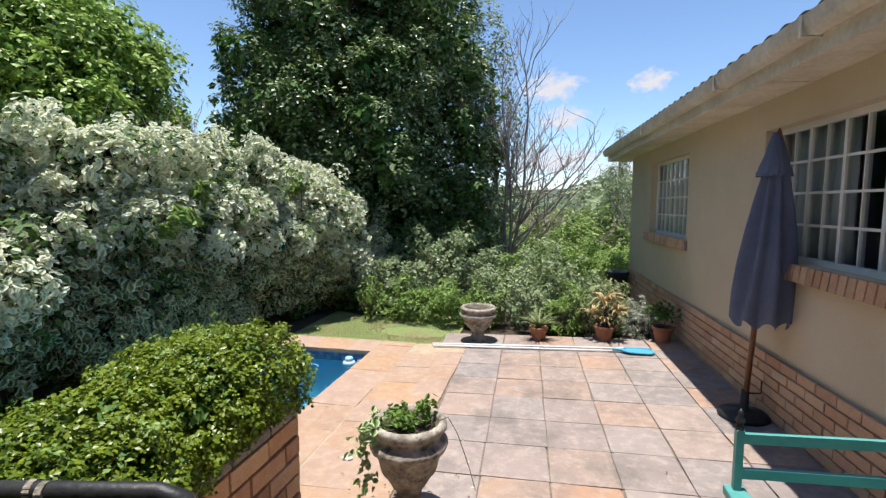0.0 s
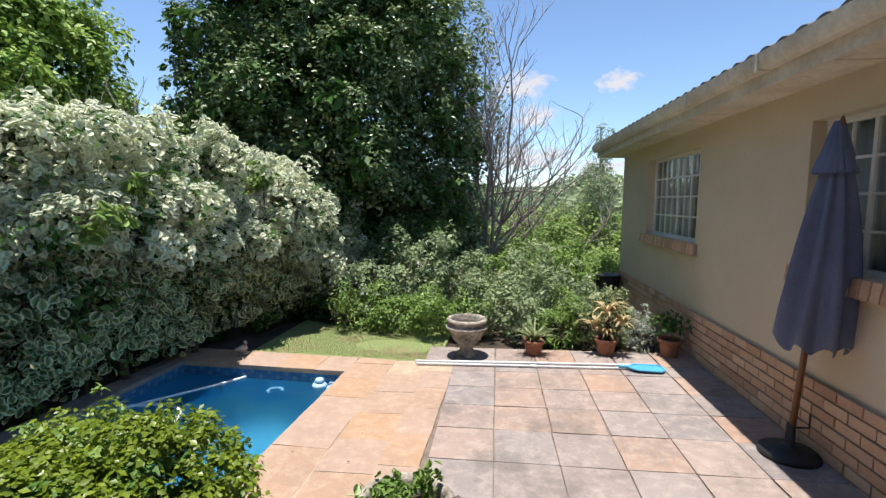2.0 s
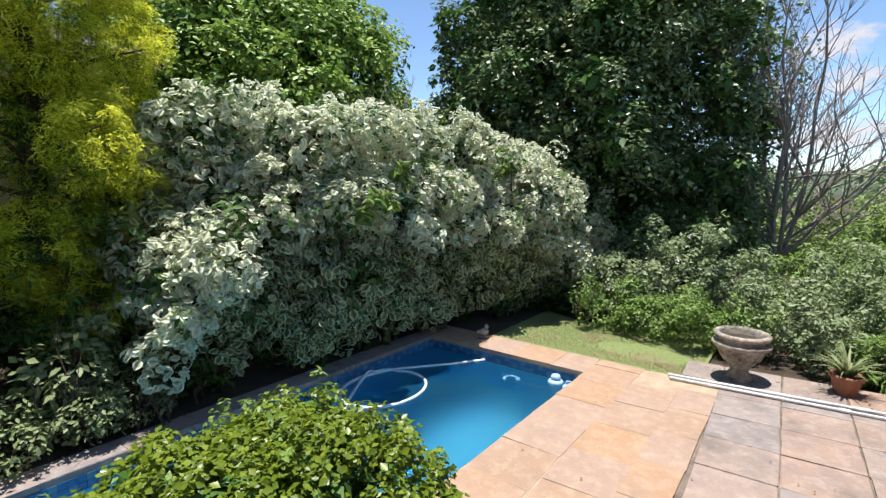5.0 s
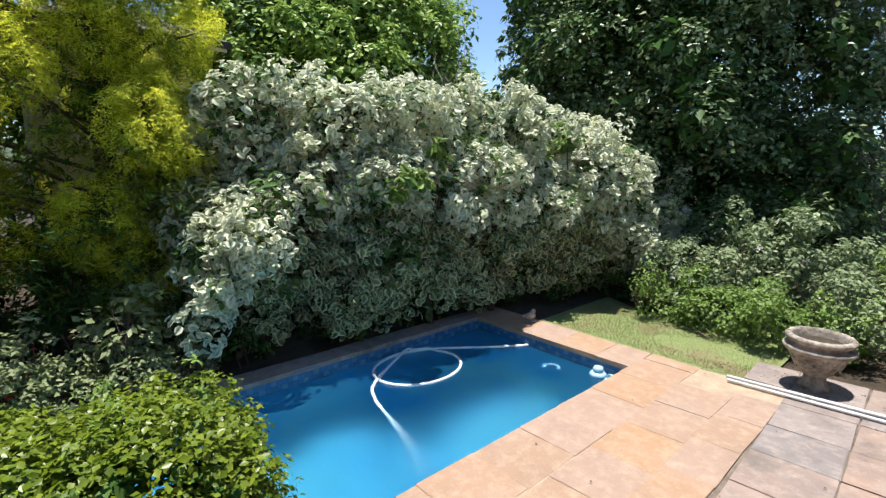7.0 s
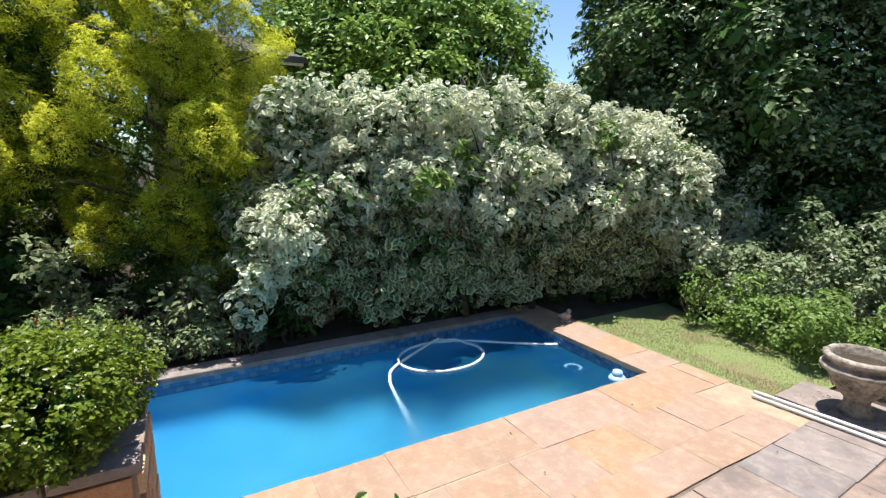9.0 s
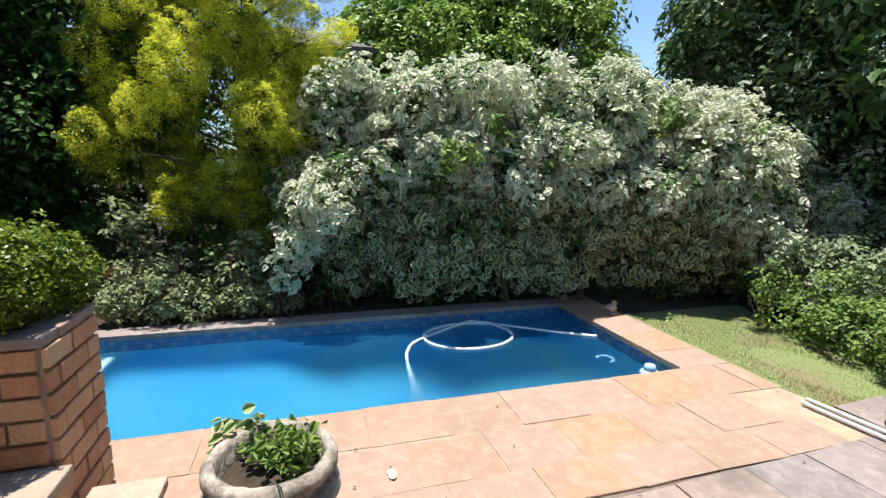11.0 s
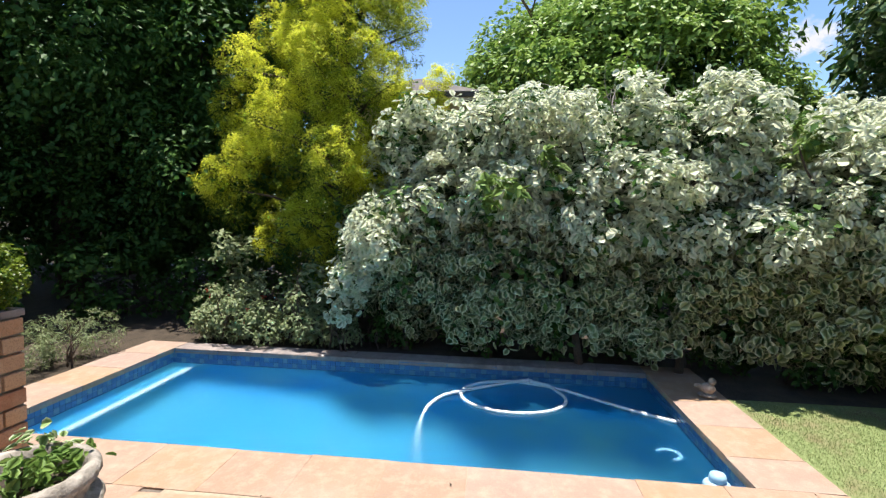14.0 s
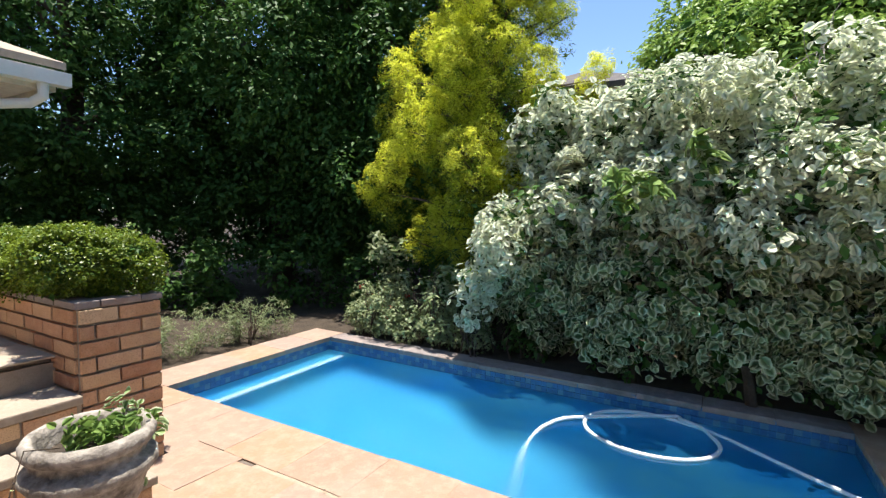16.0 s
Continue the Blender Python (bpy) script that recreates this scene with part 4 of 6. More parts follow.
def blades(name, parent, material, n, length, width, base_z, seed, arch=0.6, up=0.9):
    """Long arching pointed leaves out of one heart."""
    rng = random.Random(seed)
    bm = bmesh.new()
    for i in range(n):
        a, lean = rng.uniform(0, 2 * math.pi), rng.uniform(0.25, 1.0)
        L = length * rng.uniform(0.6, 1.1)
        p, d = Vector((0, 0, base_z)), Vector((math.cos(a) * lean, math.sin(a) * lean, up)).normalized()
        side = Vector((-math.sin(a), math.cos(a), 0))
        prev = None
        for k in range(7):
            t = k / 6
            w = width * (1 - t ** 1.6) * 0.5 + 0.0008
            row = [bm.verts.new(p + side * w + Vector((0, 0, w * 0.5))), bm.verts.new(p), bm.verts.new(p - side * w + Vector((0, 0, w * 0.5)))]
            if prev:
                bm.faces.new((prev[0], prev[1], row[1], row[0]))
                bm.faces.new((prev[1], prev[2], row[2], row[1]))
            prev = row
            p = p + d * (L / 6)
            d = (d + Vector((0, 0, -arch / 6 * (1 + t)))).normalized()
    return part(name, bm, material, parent, smooth=True)


POT = clay_pot((-0.03, 6.42, patio_z(0)), 0.120, 0.175, "terracotta pot with a spiky green succulent")
blades("succulent_leaves", POT, LEAF_WEED, 52, 0.34, 0.030, 0.14, 3, 1.0, 0.9)
POT = clay_pot((0.80, 6.50, patio_z(0.8)), 0.125, 0.19, "terracotta pot with a dry tan aloe")
blades("aloe_leaves", POT, LEAF_ALOE, 30, 0.34, 0.042, 0.46, 5, 1.7, 1.1)
side_head = blades("side_rosette", POT, LEAF_ALOE, 24, 0.28, 0.036, 0.0, 7, 1.7, 1.1)
side_head.location = (0.16, -0.03, 0.34)
side_head = blades("side_rosette", POT, LEAF_ALOE, 22, 0.26, 0.036, 0.0, 8, 1.7, 1.1)
side_head.location = (-0.15, 0.0, 0.30)
part("side_stem", tube(tube(bmesh.new(), [(0, 0, 0.19), (0.10, -0.02, 0.27), (0.16, -0.03, 0.36)], 0.014, 6), [(0, 0, 0.19), (-0.1, 0.0, 0.24), (-0.15, 0.0, 0.32)], 0.014, 6), DARKBARK, POT)
blades("lower_leaves", POT, LEAF_ALOE, 16, 0.26, 0.035, 0.22, 6, 1.6, 0.8)
part("stem", tube(bmesh.new(), [(0, 0, 0.17), (0.02, 0.0, 0.3), (0.0, 0.01, 0.44)], [0.03, 0.025, 0.03], 8), DARKBARK, POT)
POT = clay_pot((1.50, 6.50, patio_z(1.5)), 0.125, 0.20, "terracotta pot with a dark leafy plant by the wall")
leaves_at("plant_leaves", POT, LEAF_DEEP, [(0, 0, 0.33), (-0.06, 0.04, 0.4), (0.05, -0.03, 0.38)], 70, (0.07, 0.07, 0.05), 0.06, OVAL, 9, 0.4)


def ground_litter():
    r = np.random.default_rng(31)
    pts = []
    for cx, cy in ((-0.03, 6.42), (0.80, 6.50), (-0.81, 6.28), (-0.69, 2.64)):
        n = 90
        a, d = r.uniform(0, 6.28, n), 0.14 + np.abs(r.normal(0, 0.12, n))
        pts.append(np.column_stack([cx + d * np.cos(a), cy + d * np.sin(a), np.full(n, patio_z(cx) + 0.012)]))
    n = 55
    pts.append(np.column_stack([r.uniform(-1.9, 1.4, n), r.uniform(2.7, 6.4, n), np.full(n, 0.0)]))
    at = np.concatenate(pts)
    at[:, 2] = np.where(at[:, 2] == 0, 0.03 * np.maximum(0, at[:, 0] + 1.6) + 0.012, at[:, 2])
    me = leaf_mesh("leaf_litter", at, np.tile([0, 0, 1.0], (len(at), 1)), 0.018 * (0.5 + r.random(len(at))), OVAL, r, 0, 0.4)
    me.materials.append(DARKBARK)
    tagged(new("leaf_litter", me), "scattered dry brown leaves on the paving", "leaf litter", kind="stuff")


ground_litter()


def build_scrap():
    bm = bmesh.new()
    bmesh.ops.create_icosphere(bm, subdivisions=2, radius=0.03)
    r = random.Random(5)
    for v in bm.verts:
        v.co = Vector((v.co.x * 1.3, v.co.y * 0.8, max(v.co.z, -0.012) * 0.55)) + Vector((r.uniform(-1, 1), r.uniform(-1, 1), r.uniform(0, 1))) * 0.006
    ob = thing("paper_scrap", bm, WHITE, "crumpled scrap of white paper on the pavers", "litter")
    ob.location = (-1.295, 3.15, patio_z(-1.295) + 0.010)


build_scrap()


# ---------------------------------------------------------------- pool tools, ornaments
def build_tools():
    z = 0.03
    for name, y0, x0, x1, dy, label in (("telescopic_pole", 5.99, -1.36, 1.22, 0.10, "long white telescopic pool pole lying on the paving"), ("pool_pole", 5.91, -1.33, 0.98, 0.06, "white pool pole lying on the paving")):
        ob = empty(name, (x0, y0, 0), label, "pool pole", "pool poles")
        za, zb = patio_z(x0) + 0.018, patio_z(x1) + 0.018
        L = x1 - x0
        part("outer_tube", tube(bmesh.new(), [(0, 0, za), (L * 0.55, dy * 0.55, za + (zb - za) * 0.55)], 0.014, 12), PLASTIC, ob, smooth=True)
        part("inner_tube", tube(bmesh.new(), [(L * 0.55, dy * 0.55, za + (zb - za) * 0.55), (L, dy, zb)], 0.0115, 12), PLASTIC, ob, smooth=True)
        part("locking_collar", tube(bmesh.new(), [(L * 0.54, dy * 0.54, za + (zb - za) * 0.54), (L * 0.57, dy * 0.57, za + (zb - za) * 0.57)], 0.0165, 12), PLASTIC, ob)
    ob = empty("leaf_scoop", (1.10, 5.97, patio_z(1.1) + 0.012), "light blue plastic pool leaf scoop lying on the paving", "leaf scoop")
    bm = bmesh.new()
    outline = [(-0.15, -0.03), (-0.08, -0.09), (0.15, -0.10), (0.19, -0.05), (0.19, 0.05), (0.15, 0.10), (-0.08, 0.09), (-0.15, 0.03)]
    part("scoop_rim", tube(bmesh.new(), [(x, y, 0.018) for x, y in outline + outline[:1]], 0.012, 8), BLUEPLASTIC, ob)
    f = bm.faces.new([bm.verts.new((x, y, 0.012)) for x, y in outline])
    ext = bmesh.ops.extrude_face_region(bm, geom=[f])
    for e in ext["geom"]:
        if isinstance(e, bmesh.types.BMVert):
            e.co.z += 0.006
    part("net", bm, BLUEPLASTIC, ob, "sagging blue mesh")
    part("socket", tube(bmesh.new(), [(-0.14, 0.0, 0.02), (-0.26, 0.0, 0.022)], 0.017, 10), BLUEPLASTIC, ob)


build_tools()


def build_ornament():
    bm = bmesh.new()
    for c, s, seed in (((0, 0, 0.018), (0.075, 0.06, 0.018), 1), ((0.0, 0.0, 0.075), (0.062, 0.045, 0.05), 2), ((0.03, 0.0, 0.135), (0.030, 0.028, 0.032), 3), ((-0.06, 0.0, 0.085), (0.045, 0.018, 0.02), 4)):
        m = Matrix.Translation(c) @ Matrix.Diagonal((*s, 1))
        made = bmesh.ops.create_icosphere(bm, subdivisions=2, radius=1.0, matrix=m)
        r = random.Random(seed)
        for v in made["verts"]:
            v.co += Vector((r.uniform(-1, 1), r.uniform(-1, 1), r.uniform(-1, 1))) * 0.003
    ob = thing("garden_ornament", bm, STONE, "small weathered stone bird ornament on the pool edge", "garden ornament", smooth=True)
    ob.matrix_world = pose(-3.42, 5.90, 0.0, 0, 0, 60)


build_ornament()


def build_bin():
    ob = empty("compost_bin", (1.35, 9.55, -0.03), "black plastic bin beside the house corner", "bin")
    part("drum", lathe([(0.17, 0.0), (0.19, 0.05), (0.20, 0.53), (0.215, 0.54), (0.215, 0.58), (0.20, 0.585)], 24), IRON, ob, smooth=False)
    part("lid", lathe([(0.22, 0.582), (0.215, 0.60), (0.1, 0.62), (0.02, 0.625)], 24), IRON, ob)


build_bin()


# ---------------------------------------------------------------- planting
def trunk(parent, name, pts, radii, material):
    bm = tube(bmesh.new(), pts, radii, 10)
    return part(name, local(bm, parent.location), material, parent, smooth=True)


def build_hedge():
    ob = empty("variegated_hedge", (-4.5, 5.0, 0), "tall overgrown hedge of cream-edged variegated leaves", "hedge")
    crown, wall = [], []
    # rows along the hedge: y, face x at its widest, top
    rng = random.Random(12)
    for y, fx, top in ((2.95, -4.32, 2.10), (3.5, -3.95, 2.46), (4.2, -3.66, 2.52), (5.0, -3.62, 2.50), (5.8, -3.56, 2.48), (6.6, -3.40, 2.42), (7.3, -3.15, 2.26), (7.9, -2.98, 1.92), (8.35, -2.95, 1.50)):
        crown.append((fx - 1.0, y, top - 0.86, 0.70, 0.58, 0.76))
        crown.append((fx - 0.66, y + 0.1, top - 1.02, 0.62, 0.54, 0.52))
        for _ in range(9):
            q = rng.uniform(0.12, 0.25)
            crown.append((fx - rng.uniform(0.15, 1.2), y + rng.uniform(-0.4, 0.4), top - rng.uniform(0.05, 0.50), q, q, q))
        for _ in range(6):
            q = rng.uniform(0.12, 0.24)
            crown.append((fx - rng.uniform(0.05, 0.30), y + rng.uniform(-0.4, 0.4), top - rng.uniform(0.65, 1.15), q, q, q * 0.8))
        for _ in range(9):
            q = rng.uniform(0.05, 0.10)
            crown.append((fx - rng.uniform(0.0, 1.3), y + rng.uniform(-0.4, 0.4), top + rng.uniform(-0.35, 0.14), q, q, q * 1.7))
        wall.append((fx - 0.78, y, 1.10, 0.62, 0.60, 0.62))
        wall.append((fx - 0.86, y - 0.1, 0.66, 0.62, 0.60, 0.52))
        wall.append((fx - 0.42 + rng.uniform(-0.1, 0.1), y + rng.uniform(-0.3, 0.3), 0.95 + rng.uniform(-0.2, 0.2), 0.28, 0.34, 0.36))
    crown += [(-4.08, 2.76, 0.90, 0.15, 0.18, 0.18), (-4.10, 2.60, 0.50, 0.11, 0.14, 0.15), (-4.0, 3.0, 1.25, 0.22, 0.26, 0.26)]
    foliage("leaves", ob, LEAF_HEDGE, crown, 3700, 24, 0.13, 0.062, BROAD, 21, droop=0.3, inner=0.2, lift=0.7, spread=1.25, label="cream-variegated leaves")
    # Darker tone below: part cream-edged leaf, part shade put into the colour.
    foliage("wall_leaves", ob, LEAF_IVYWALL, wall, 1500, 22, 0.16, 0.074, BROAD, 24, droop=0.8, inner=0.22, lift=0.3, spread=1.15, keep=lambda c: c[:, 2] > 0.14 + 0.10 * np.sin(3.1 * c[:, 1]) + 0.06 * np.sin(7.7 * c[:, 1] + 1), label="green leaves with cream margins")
    # Deep green filling: the shade between the hedge leaves, put into colour.
    foliage("shade_fill_leaves", ob, LEAF_DEEP, [(a, b, c, d * 0.72, e * 0.72, f * 0.8) for a, b, c, d, e, f in crown + wall], 1700, 18, 0.2, 0.085, OVAL, 22, inner=0.4)
    foliage("reverted_growth", ob, LEAF_LIME, [(-3.50, 4.15, 1.70, 0.12, 0.16, 0.16), (-3.62, 4.6, 1.95, 0.10, 0.14, 0.14), (-3.75, 6.9, 2.05, 0.2, 0.3, 0.25), (-4.4, 6.2, 2.45, 0.25, 0.35, 0.25)], 30, 22, 0.10, 0.08, BROAD, 23, label="plain bright green reverted shoots")
    bm = bmesh.new()
    for y in (3.2, 4.1, 5.0, 5.9, 6.8, 7.6):
        r = random.Random(int(y * 10))
        x = -4.45 + (y - 3) * 0.14
        branches(bm, Vector((x, y, -0.02)), Vector((r.uniform(-0.2, 0.2), r.uniform(-0.2, 0.2), 1)), 1.1, 0.045, 2, r)
    tagged(part("stem_tangle", local(bm, ob.location), DARKBARK, ob), kind="stuff")
    bm = bmesh.new()
    r = random.Random(77)
    for k in range(16):
        branches(bm, Vector((-4.7 + r.uniform(-0.3, 0.2), 5.4 + r.uniform(-0.7, 0.8), 2.2)), Vector((r.uniform(-1, 1), r.uniform(-1, 1), 0.7)), 0.65, 0.010, 1, r, 0.9, 2)
    tagged(part("dead_twig_tangle", local(bm, ob.location), BARK, ob, "tangle of bare grey twigs"), kind="stuff")


build_hedge()


def tree(name, base, label, lumps, material, clumps, per, clump_r, size, outline, seed, trunk_h, trunk_r, bark=DARKBARK, droop=0.3, inner=0.3, flat=1.0, core=0):
    ob = empty(name, base, label, "tree")
    rng = random.Random(seed)
    bm = bmesh.new()
    b = Vector(base)
    top = b + Vector((rng.uniform(-0.2, 0.2), rng.uniform(-0.2, 0.2), trunk_h))
    tube(bm, [b + Vector((0, 0, -0.05)), b * 0.5 + top * 0.5 + Vector((0.08, 0.05, 0)), top], [trunk_r * 1.2, trunk_r, trunk_r * 0.75], 10)
    for k in range(5):
        a = k * 1.26 + rng.uniform(-0.3, 0.3)
        branches(bm, top - Vector((0, 0, trunk_h * 0.25 * (k % 3) / 2)), Vector((math.cos(a), math.sin(a), 0.9)), trunk_h * 0.75, trunk_r * 0.5, 2, rng)
    part("trunk", local(bm, base), bark, ob, smooth=True)
    foliage("crown", ob, material, lumps, clumps, per, clump_r, size, outline, seed, droop, inner, flat=flat)
    # Deep green filler closes the crown and paints in its inner shade.
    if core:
        foliage("shade_fill_leaves", ob, LEAF_DEEP, [(a, b2, c, d * 0.66, e * 0.66, f * 0.72) for a, b2, c, d, e, f in lumps], core, 24, 0.30, 0.19, OVAL, seed + 7, 0.5, 0.4)
    return ob


def lump_tree(cx, cy, z0, z1, r, n, seed, squash=0.8, taper=0.75, dome=0.0, sprays=0):
    """Overlapping lumps that fill a crown between two heights."""
    rng = random.Random(seed)
    out = []
    for k in range(n):
        t = (k + 0.5) / n
        z = z0 + (z1 - z0) * t
        w = r * math.sin(math.pi * min(1.0, 0.22 + taper * t)) ** 0.7
        if dome:
            w = r * (1 - dome * t ** 3)
        for j in range(5):
            a = 1.257 * j + k * 0.6 + rng.uniform(-0.3, 0.3)
            d = w * rng.uniform(0.45, 0.72)
            q = w * rng.uniform(0.34, 0.5)
            out.append((cx + d * math.cos(a), cy + d * math.sin(a), max(z, q * squash * 0.9), q, q, q * squash))
        for j in range(sprays):
            a = rng.uniform(0, 6.283)
            d, q = w * rng.uniform(0.88, 1.06), rng.uniform(0.22, 0.42)
            out.append((cx + d * math.cos(a), cy + d * math.sin(a), z + rng.uniform(-0.3, 0.3), q, q, q * 0.75))
    out.append((cx, cy, (z0 + z1) / 2, r * 0.6, r * 0.6, (z1 - z0) * 0.48))
    return out


tree("dark_evergreen_tree", (-4.6, 10.9, 0), "tall dense dark-leaved evergreen tree", lump_tree(-4.28, 10.9, 0.6, 9.4, 2.9, 13, 5, dome=0.70, sprays=16), LEAF_DARK, 6400, 32, 0.22, 0.088, OVAL, 31, 4.5, 0.22, droop=0.1, core=1500)
tree("broadleaf_tree", (-8.8, 6.3, 0), "rounded mid-green broadleaf tree behind the hedge", lump_tree(-8.8, 6.3, 1.6, 5.5, 2.75, 7, 8, sprays=14), LEAF_BROAD, 3800, 32, 0.24, 0.098, OVAL, 32, 2.6, 0.17, core=500)
tree("background_tree", (-6.5, 10.3, 0), "smaller green tree between hedge and evergreen", lump_tree(-6.6, 10.0, 0.6, 2.2, 1.2, 4, 9), LEAF_GREEN, 500, 24, 0.24, 0.13, OVAL, 33, 1.6, 0.1)
for k, (x, y, r, h, s) in enumerate(((-7.4, -0.7, 2.3, 8.0, 51), (-6.6, -2.8, 2.6, 8.2, 52), (-4.0, -5.2, 2.4, 7.6, 53), (-9.4, -4.2, 3.2, 9.0, 54))):
    tree("shade_tree", (x, y, 0), "tall deep green shade tree with drooping foliage", lump_tree(x, y, 0.9, h, r, 9, s), LEAF_DEEP, 2900, 34, 0.30, 0.095, OVAL, s, 3.6, 0.2, droop=0.9)


def build_backing():
    # Added dark backing: stands in for the darkness between and below the trees.
    ob = empty("backing_hedge", (-10, -4, 0), "added dark leafy backing behind the trees", "hedge")
    rng = random.Random(3)
    lumps = []
    for x, y in ((-12.5, 8), (-12, 4.5), (-11.5, 2), (-11, -1), (-10.8, -4), (-10, -6.5), (-8, -8), (-6, -8.5), (-4, -8.8), (-2, -8.5), (-0.5, -7.5)):
        for k in range(3):
            lumps.append((x + rng.uniform(-0.7, 0.7), y + rng.uniform(-0.8, 0.8), 0.8 + 1.1 * k, 1.4, 1.4, 1.2))
    foliage("leaves", ob, LEAF_DEEP, lumps, 1000, 20, 0.34, 0.23, OVAL, 99)
    bm = bmesh.new()
    for k in range(8):
        r = random.Random(k)
        branches(bm, Vector((-11.5 + k * 0.3, 6 - 1.7 * k, -0.03)), Vector((0, 0, 1)), 1.6, 0.06, 1, r)
    tagged(part("stem_tangle", local(bm, ob.location), DARKBARK, ob), kind="stuff")


build_backing()


def build_conifer():
    base = Vector((-5.40, 2.20, 0))
    ob = empty("golden_conifer", base, "golden yellow feathery conifer beside the hedge", "conifer")
    bm = bmesh.new()
    tube(bm, [base, base + Vector((0.05, 0.0, 2.5)), base + Vector((0.0, 0.05, 5.6))], [0.11, 0.08, 0.02], 9)
    rng = random.Random(6)
    lumps, plumes, under = [], [], []
    for k in range(58):
        t = (k + 0.5) / 58
        z = 0.75 + 4.9 * t
        a = k * 2.4 + rng.uniform(-0.4, 0.4)
        reach = (1.75 * (1 - t) ** 0.5 + 0.18) * rng.uniform(0.6, 1.15)
        reach *= (1.0 - 0.42 * max(0.0, math.cos(a))) * (1.0 - 0.2 * max(0.0, math.sin(a)))
        if t < 0.18:
            reach *= 0.6 + 2.0 * t
        tip = base + Vector((math.cos(a) * reach, math.sin(a) * reach, z + 0.12))
        tube(bm, [base + Vector((0, 0, z - 0.35)), base.lerp(tip, 0.55) * 1.0 + Vector((0, 0, (z - 0.15) * 0.45)), tip], [0.022, 0.015, 0.005], 5)
        q = 0.34 * (1 - 0.45 * t) * rng.uniform(0.75, 1.3)
        lumps.append((tip.x - math.cos(a) * q * 0.4, tip.y - math.sin(a) * q * 0.4, tip.z + 0.05, q * 0.85, q * 0.85, q))
        for _ in range(2):
            b2, h2 = a + rng.uniform(-0.6, 0.6), q * rng.uniform(0.4, 0.6)
            plumes.append((base.x + math.cos(b2) * reach * rng.uniform(0.7, 1.05), base.y + math.sin(b2) * reach * rng.uniform(0.7, 1.05), z + rng.uniform(0.0, 0.45), h2, h2, h2 * 1.3))
        mid = base.lerp(Vector((tip.x, tip.y, base.z)), 0.55)
        under.append((mid.x, mid.y, z - 0.10, q * 0.95, q * 0.95, q * 0.9))
        under.append((tip.x - math.cos(a) * q * 0.9, tip.y - math.sin(a) * q * 0.9, tip.z - 0.26, q * 0.85, q * 0.85, q * 0.7))
    tagged(part("branchwork", local(bm, base), DARKBARK, ob), kind="stuff")
    foliage("foliage", ob, LEAF_GOLD, lumps + plumes, 5200, 52, 0.085, 0.040, SLIM, 41, droop=-0.2, inner=0.22, spread=1.3, lift=1.0, label="feathery golden tips")
    # Inner foliage grows greener; its darker tone also paints shade under the gold tips.
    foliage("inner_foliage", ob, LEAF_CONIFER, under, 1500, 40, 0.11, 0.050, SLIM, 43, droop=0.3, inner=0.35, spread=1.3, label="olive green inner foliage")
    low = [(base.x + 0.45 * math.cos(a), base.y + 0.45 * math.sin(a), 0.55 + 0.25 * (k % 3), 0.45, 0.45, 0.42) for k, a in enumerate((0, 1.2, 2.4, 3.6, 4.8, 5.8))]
    # Low and central leaves in deep green: unlit foot of the tree, by colour.
    foliage("shade_toned_foliage", ob, LEAF_DEEP, low + [(base.x, base.y, 1.6, 0.5, 0.5, 1.2), (base.x, base.y, 3.2, 0.3, 0.3, 1.2)], 420, 22, 0.13, 0.09, SLIM, 42, inner=0.4)


build_conifer()


def build_bare_tree():
    base = Vector((-0.85, 11.6, 0))
    ob = empty("bare_tree", base, "leafless grey-barked tree with upright branches", "tree")
    bm = bmesh.new()
    rng = random.Random(19)
    for k in range(6):
        a = k * 1.05 + 0.3
        branches(bm, base + Vector((rng.uniform(-0.1, 0.1), rng.uniform(-0.1, 0.1), 0.0)), Vector((math.cos(a) * 0.16 - 0.10, math.sin(a) * 0.2, 1.0)), 3.3, 0.048, 3, rng, 0.5, 5, 0.52, 0.10)
    for k in range(13):
        a = k * 0.8
        branches(bm, base + Vector((-0.1, 0, 0.5 + 0.2 * k)), Vector((math.cos(a) - 0.25, math.sin(a) * 0.6, 0.45)), 1.4, 0.022, 2, rng, 0.8, 5, 0.62, 0.02)
    for k in range(5):
        a = -0.5 + 0.25 * k
        branches(bm, base + Vector((0.05, 0, 0.25 + 0.2 * k)), Vector((math.cos(a), math.sin(a) * 0.5 - 0.2, 0.55 + 0.08 * k)), 2.2, 0.032, 2, rng, 0.8, 4, 0.55, 0.09)
    part("branchwork", local(bm, base), BARK, ob, "grey leafless limbs and twigs")
    foliage("sparse_leaves", ob, LEAF_SHRUB, [(-1.45, 11.9, 4.0, 0.7, 0.6, 1.6), (-1.6, 11.9, 5.6, 0.5, 0.5, 0.9), (-1.7, 12.0, 2.2, 0.8, 0.6, 1.3)], 420, 13, 0.28, 0.09, OVAL, 44)


build_bare_tree()


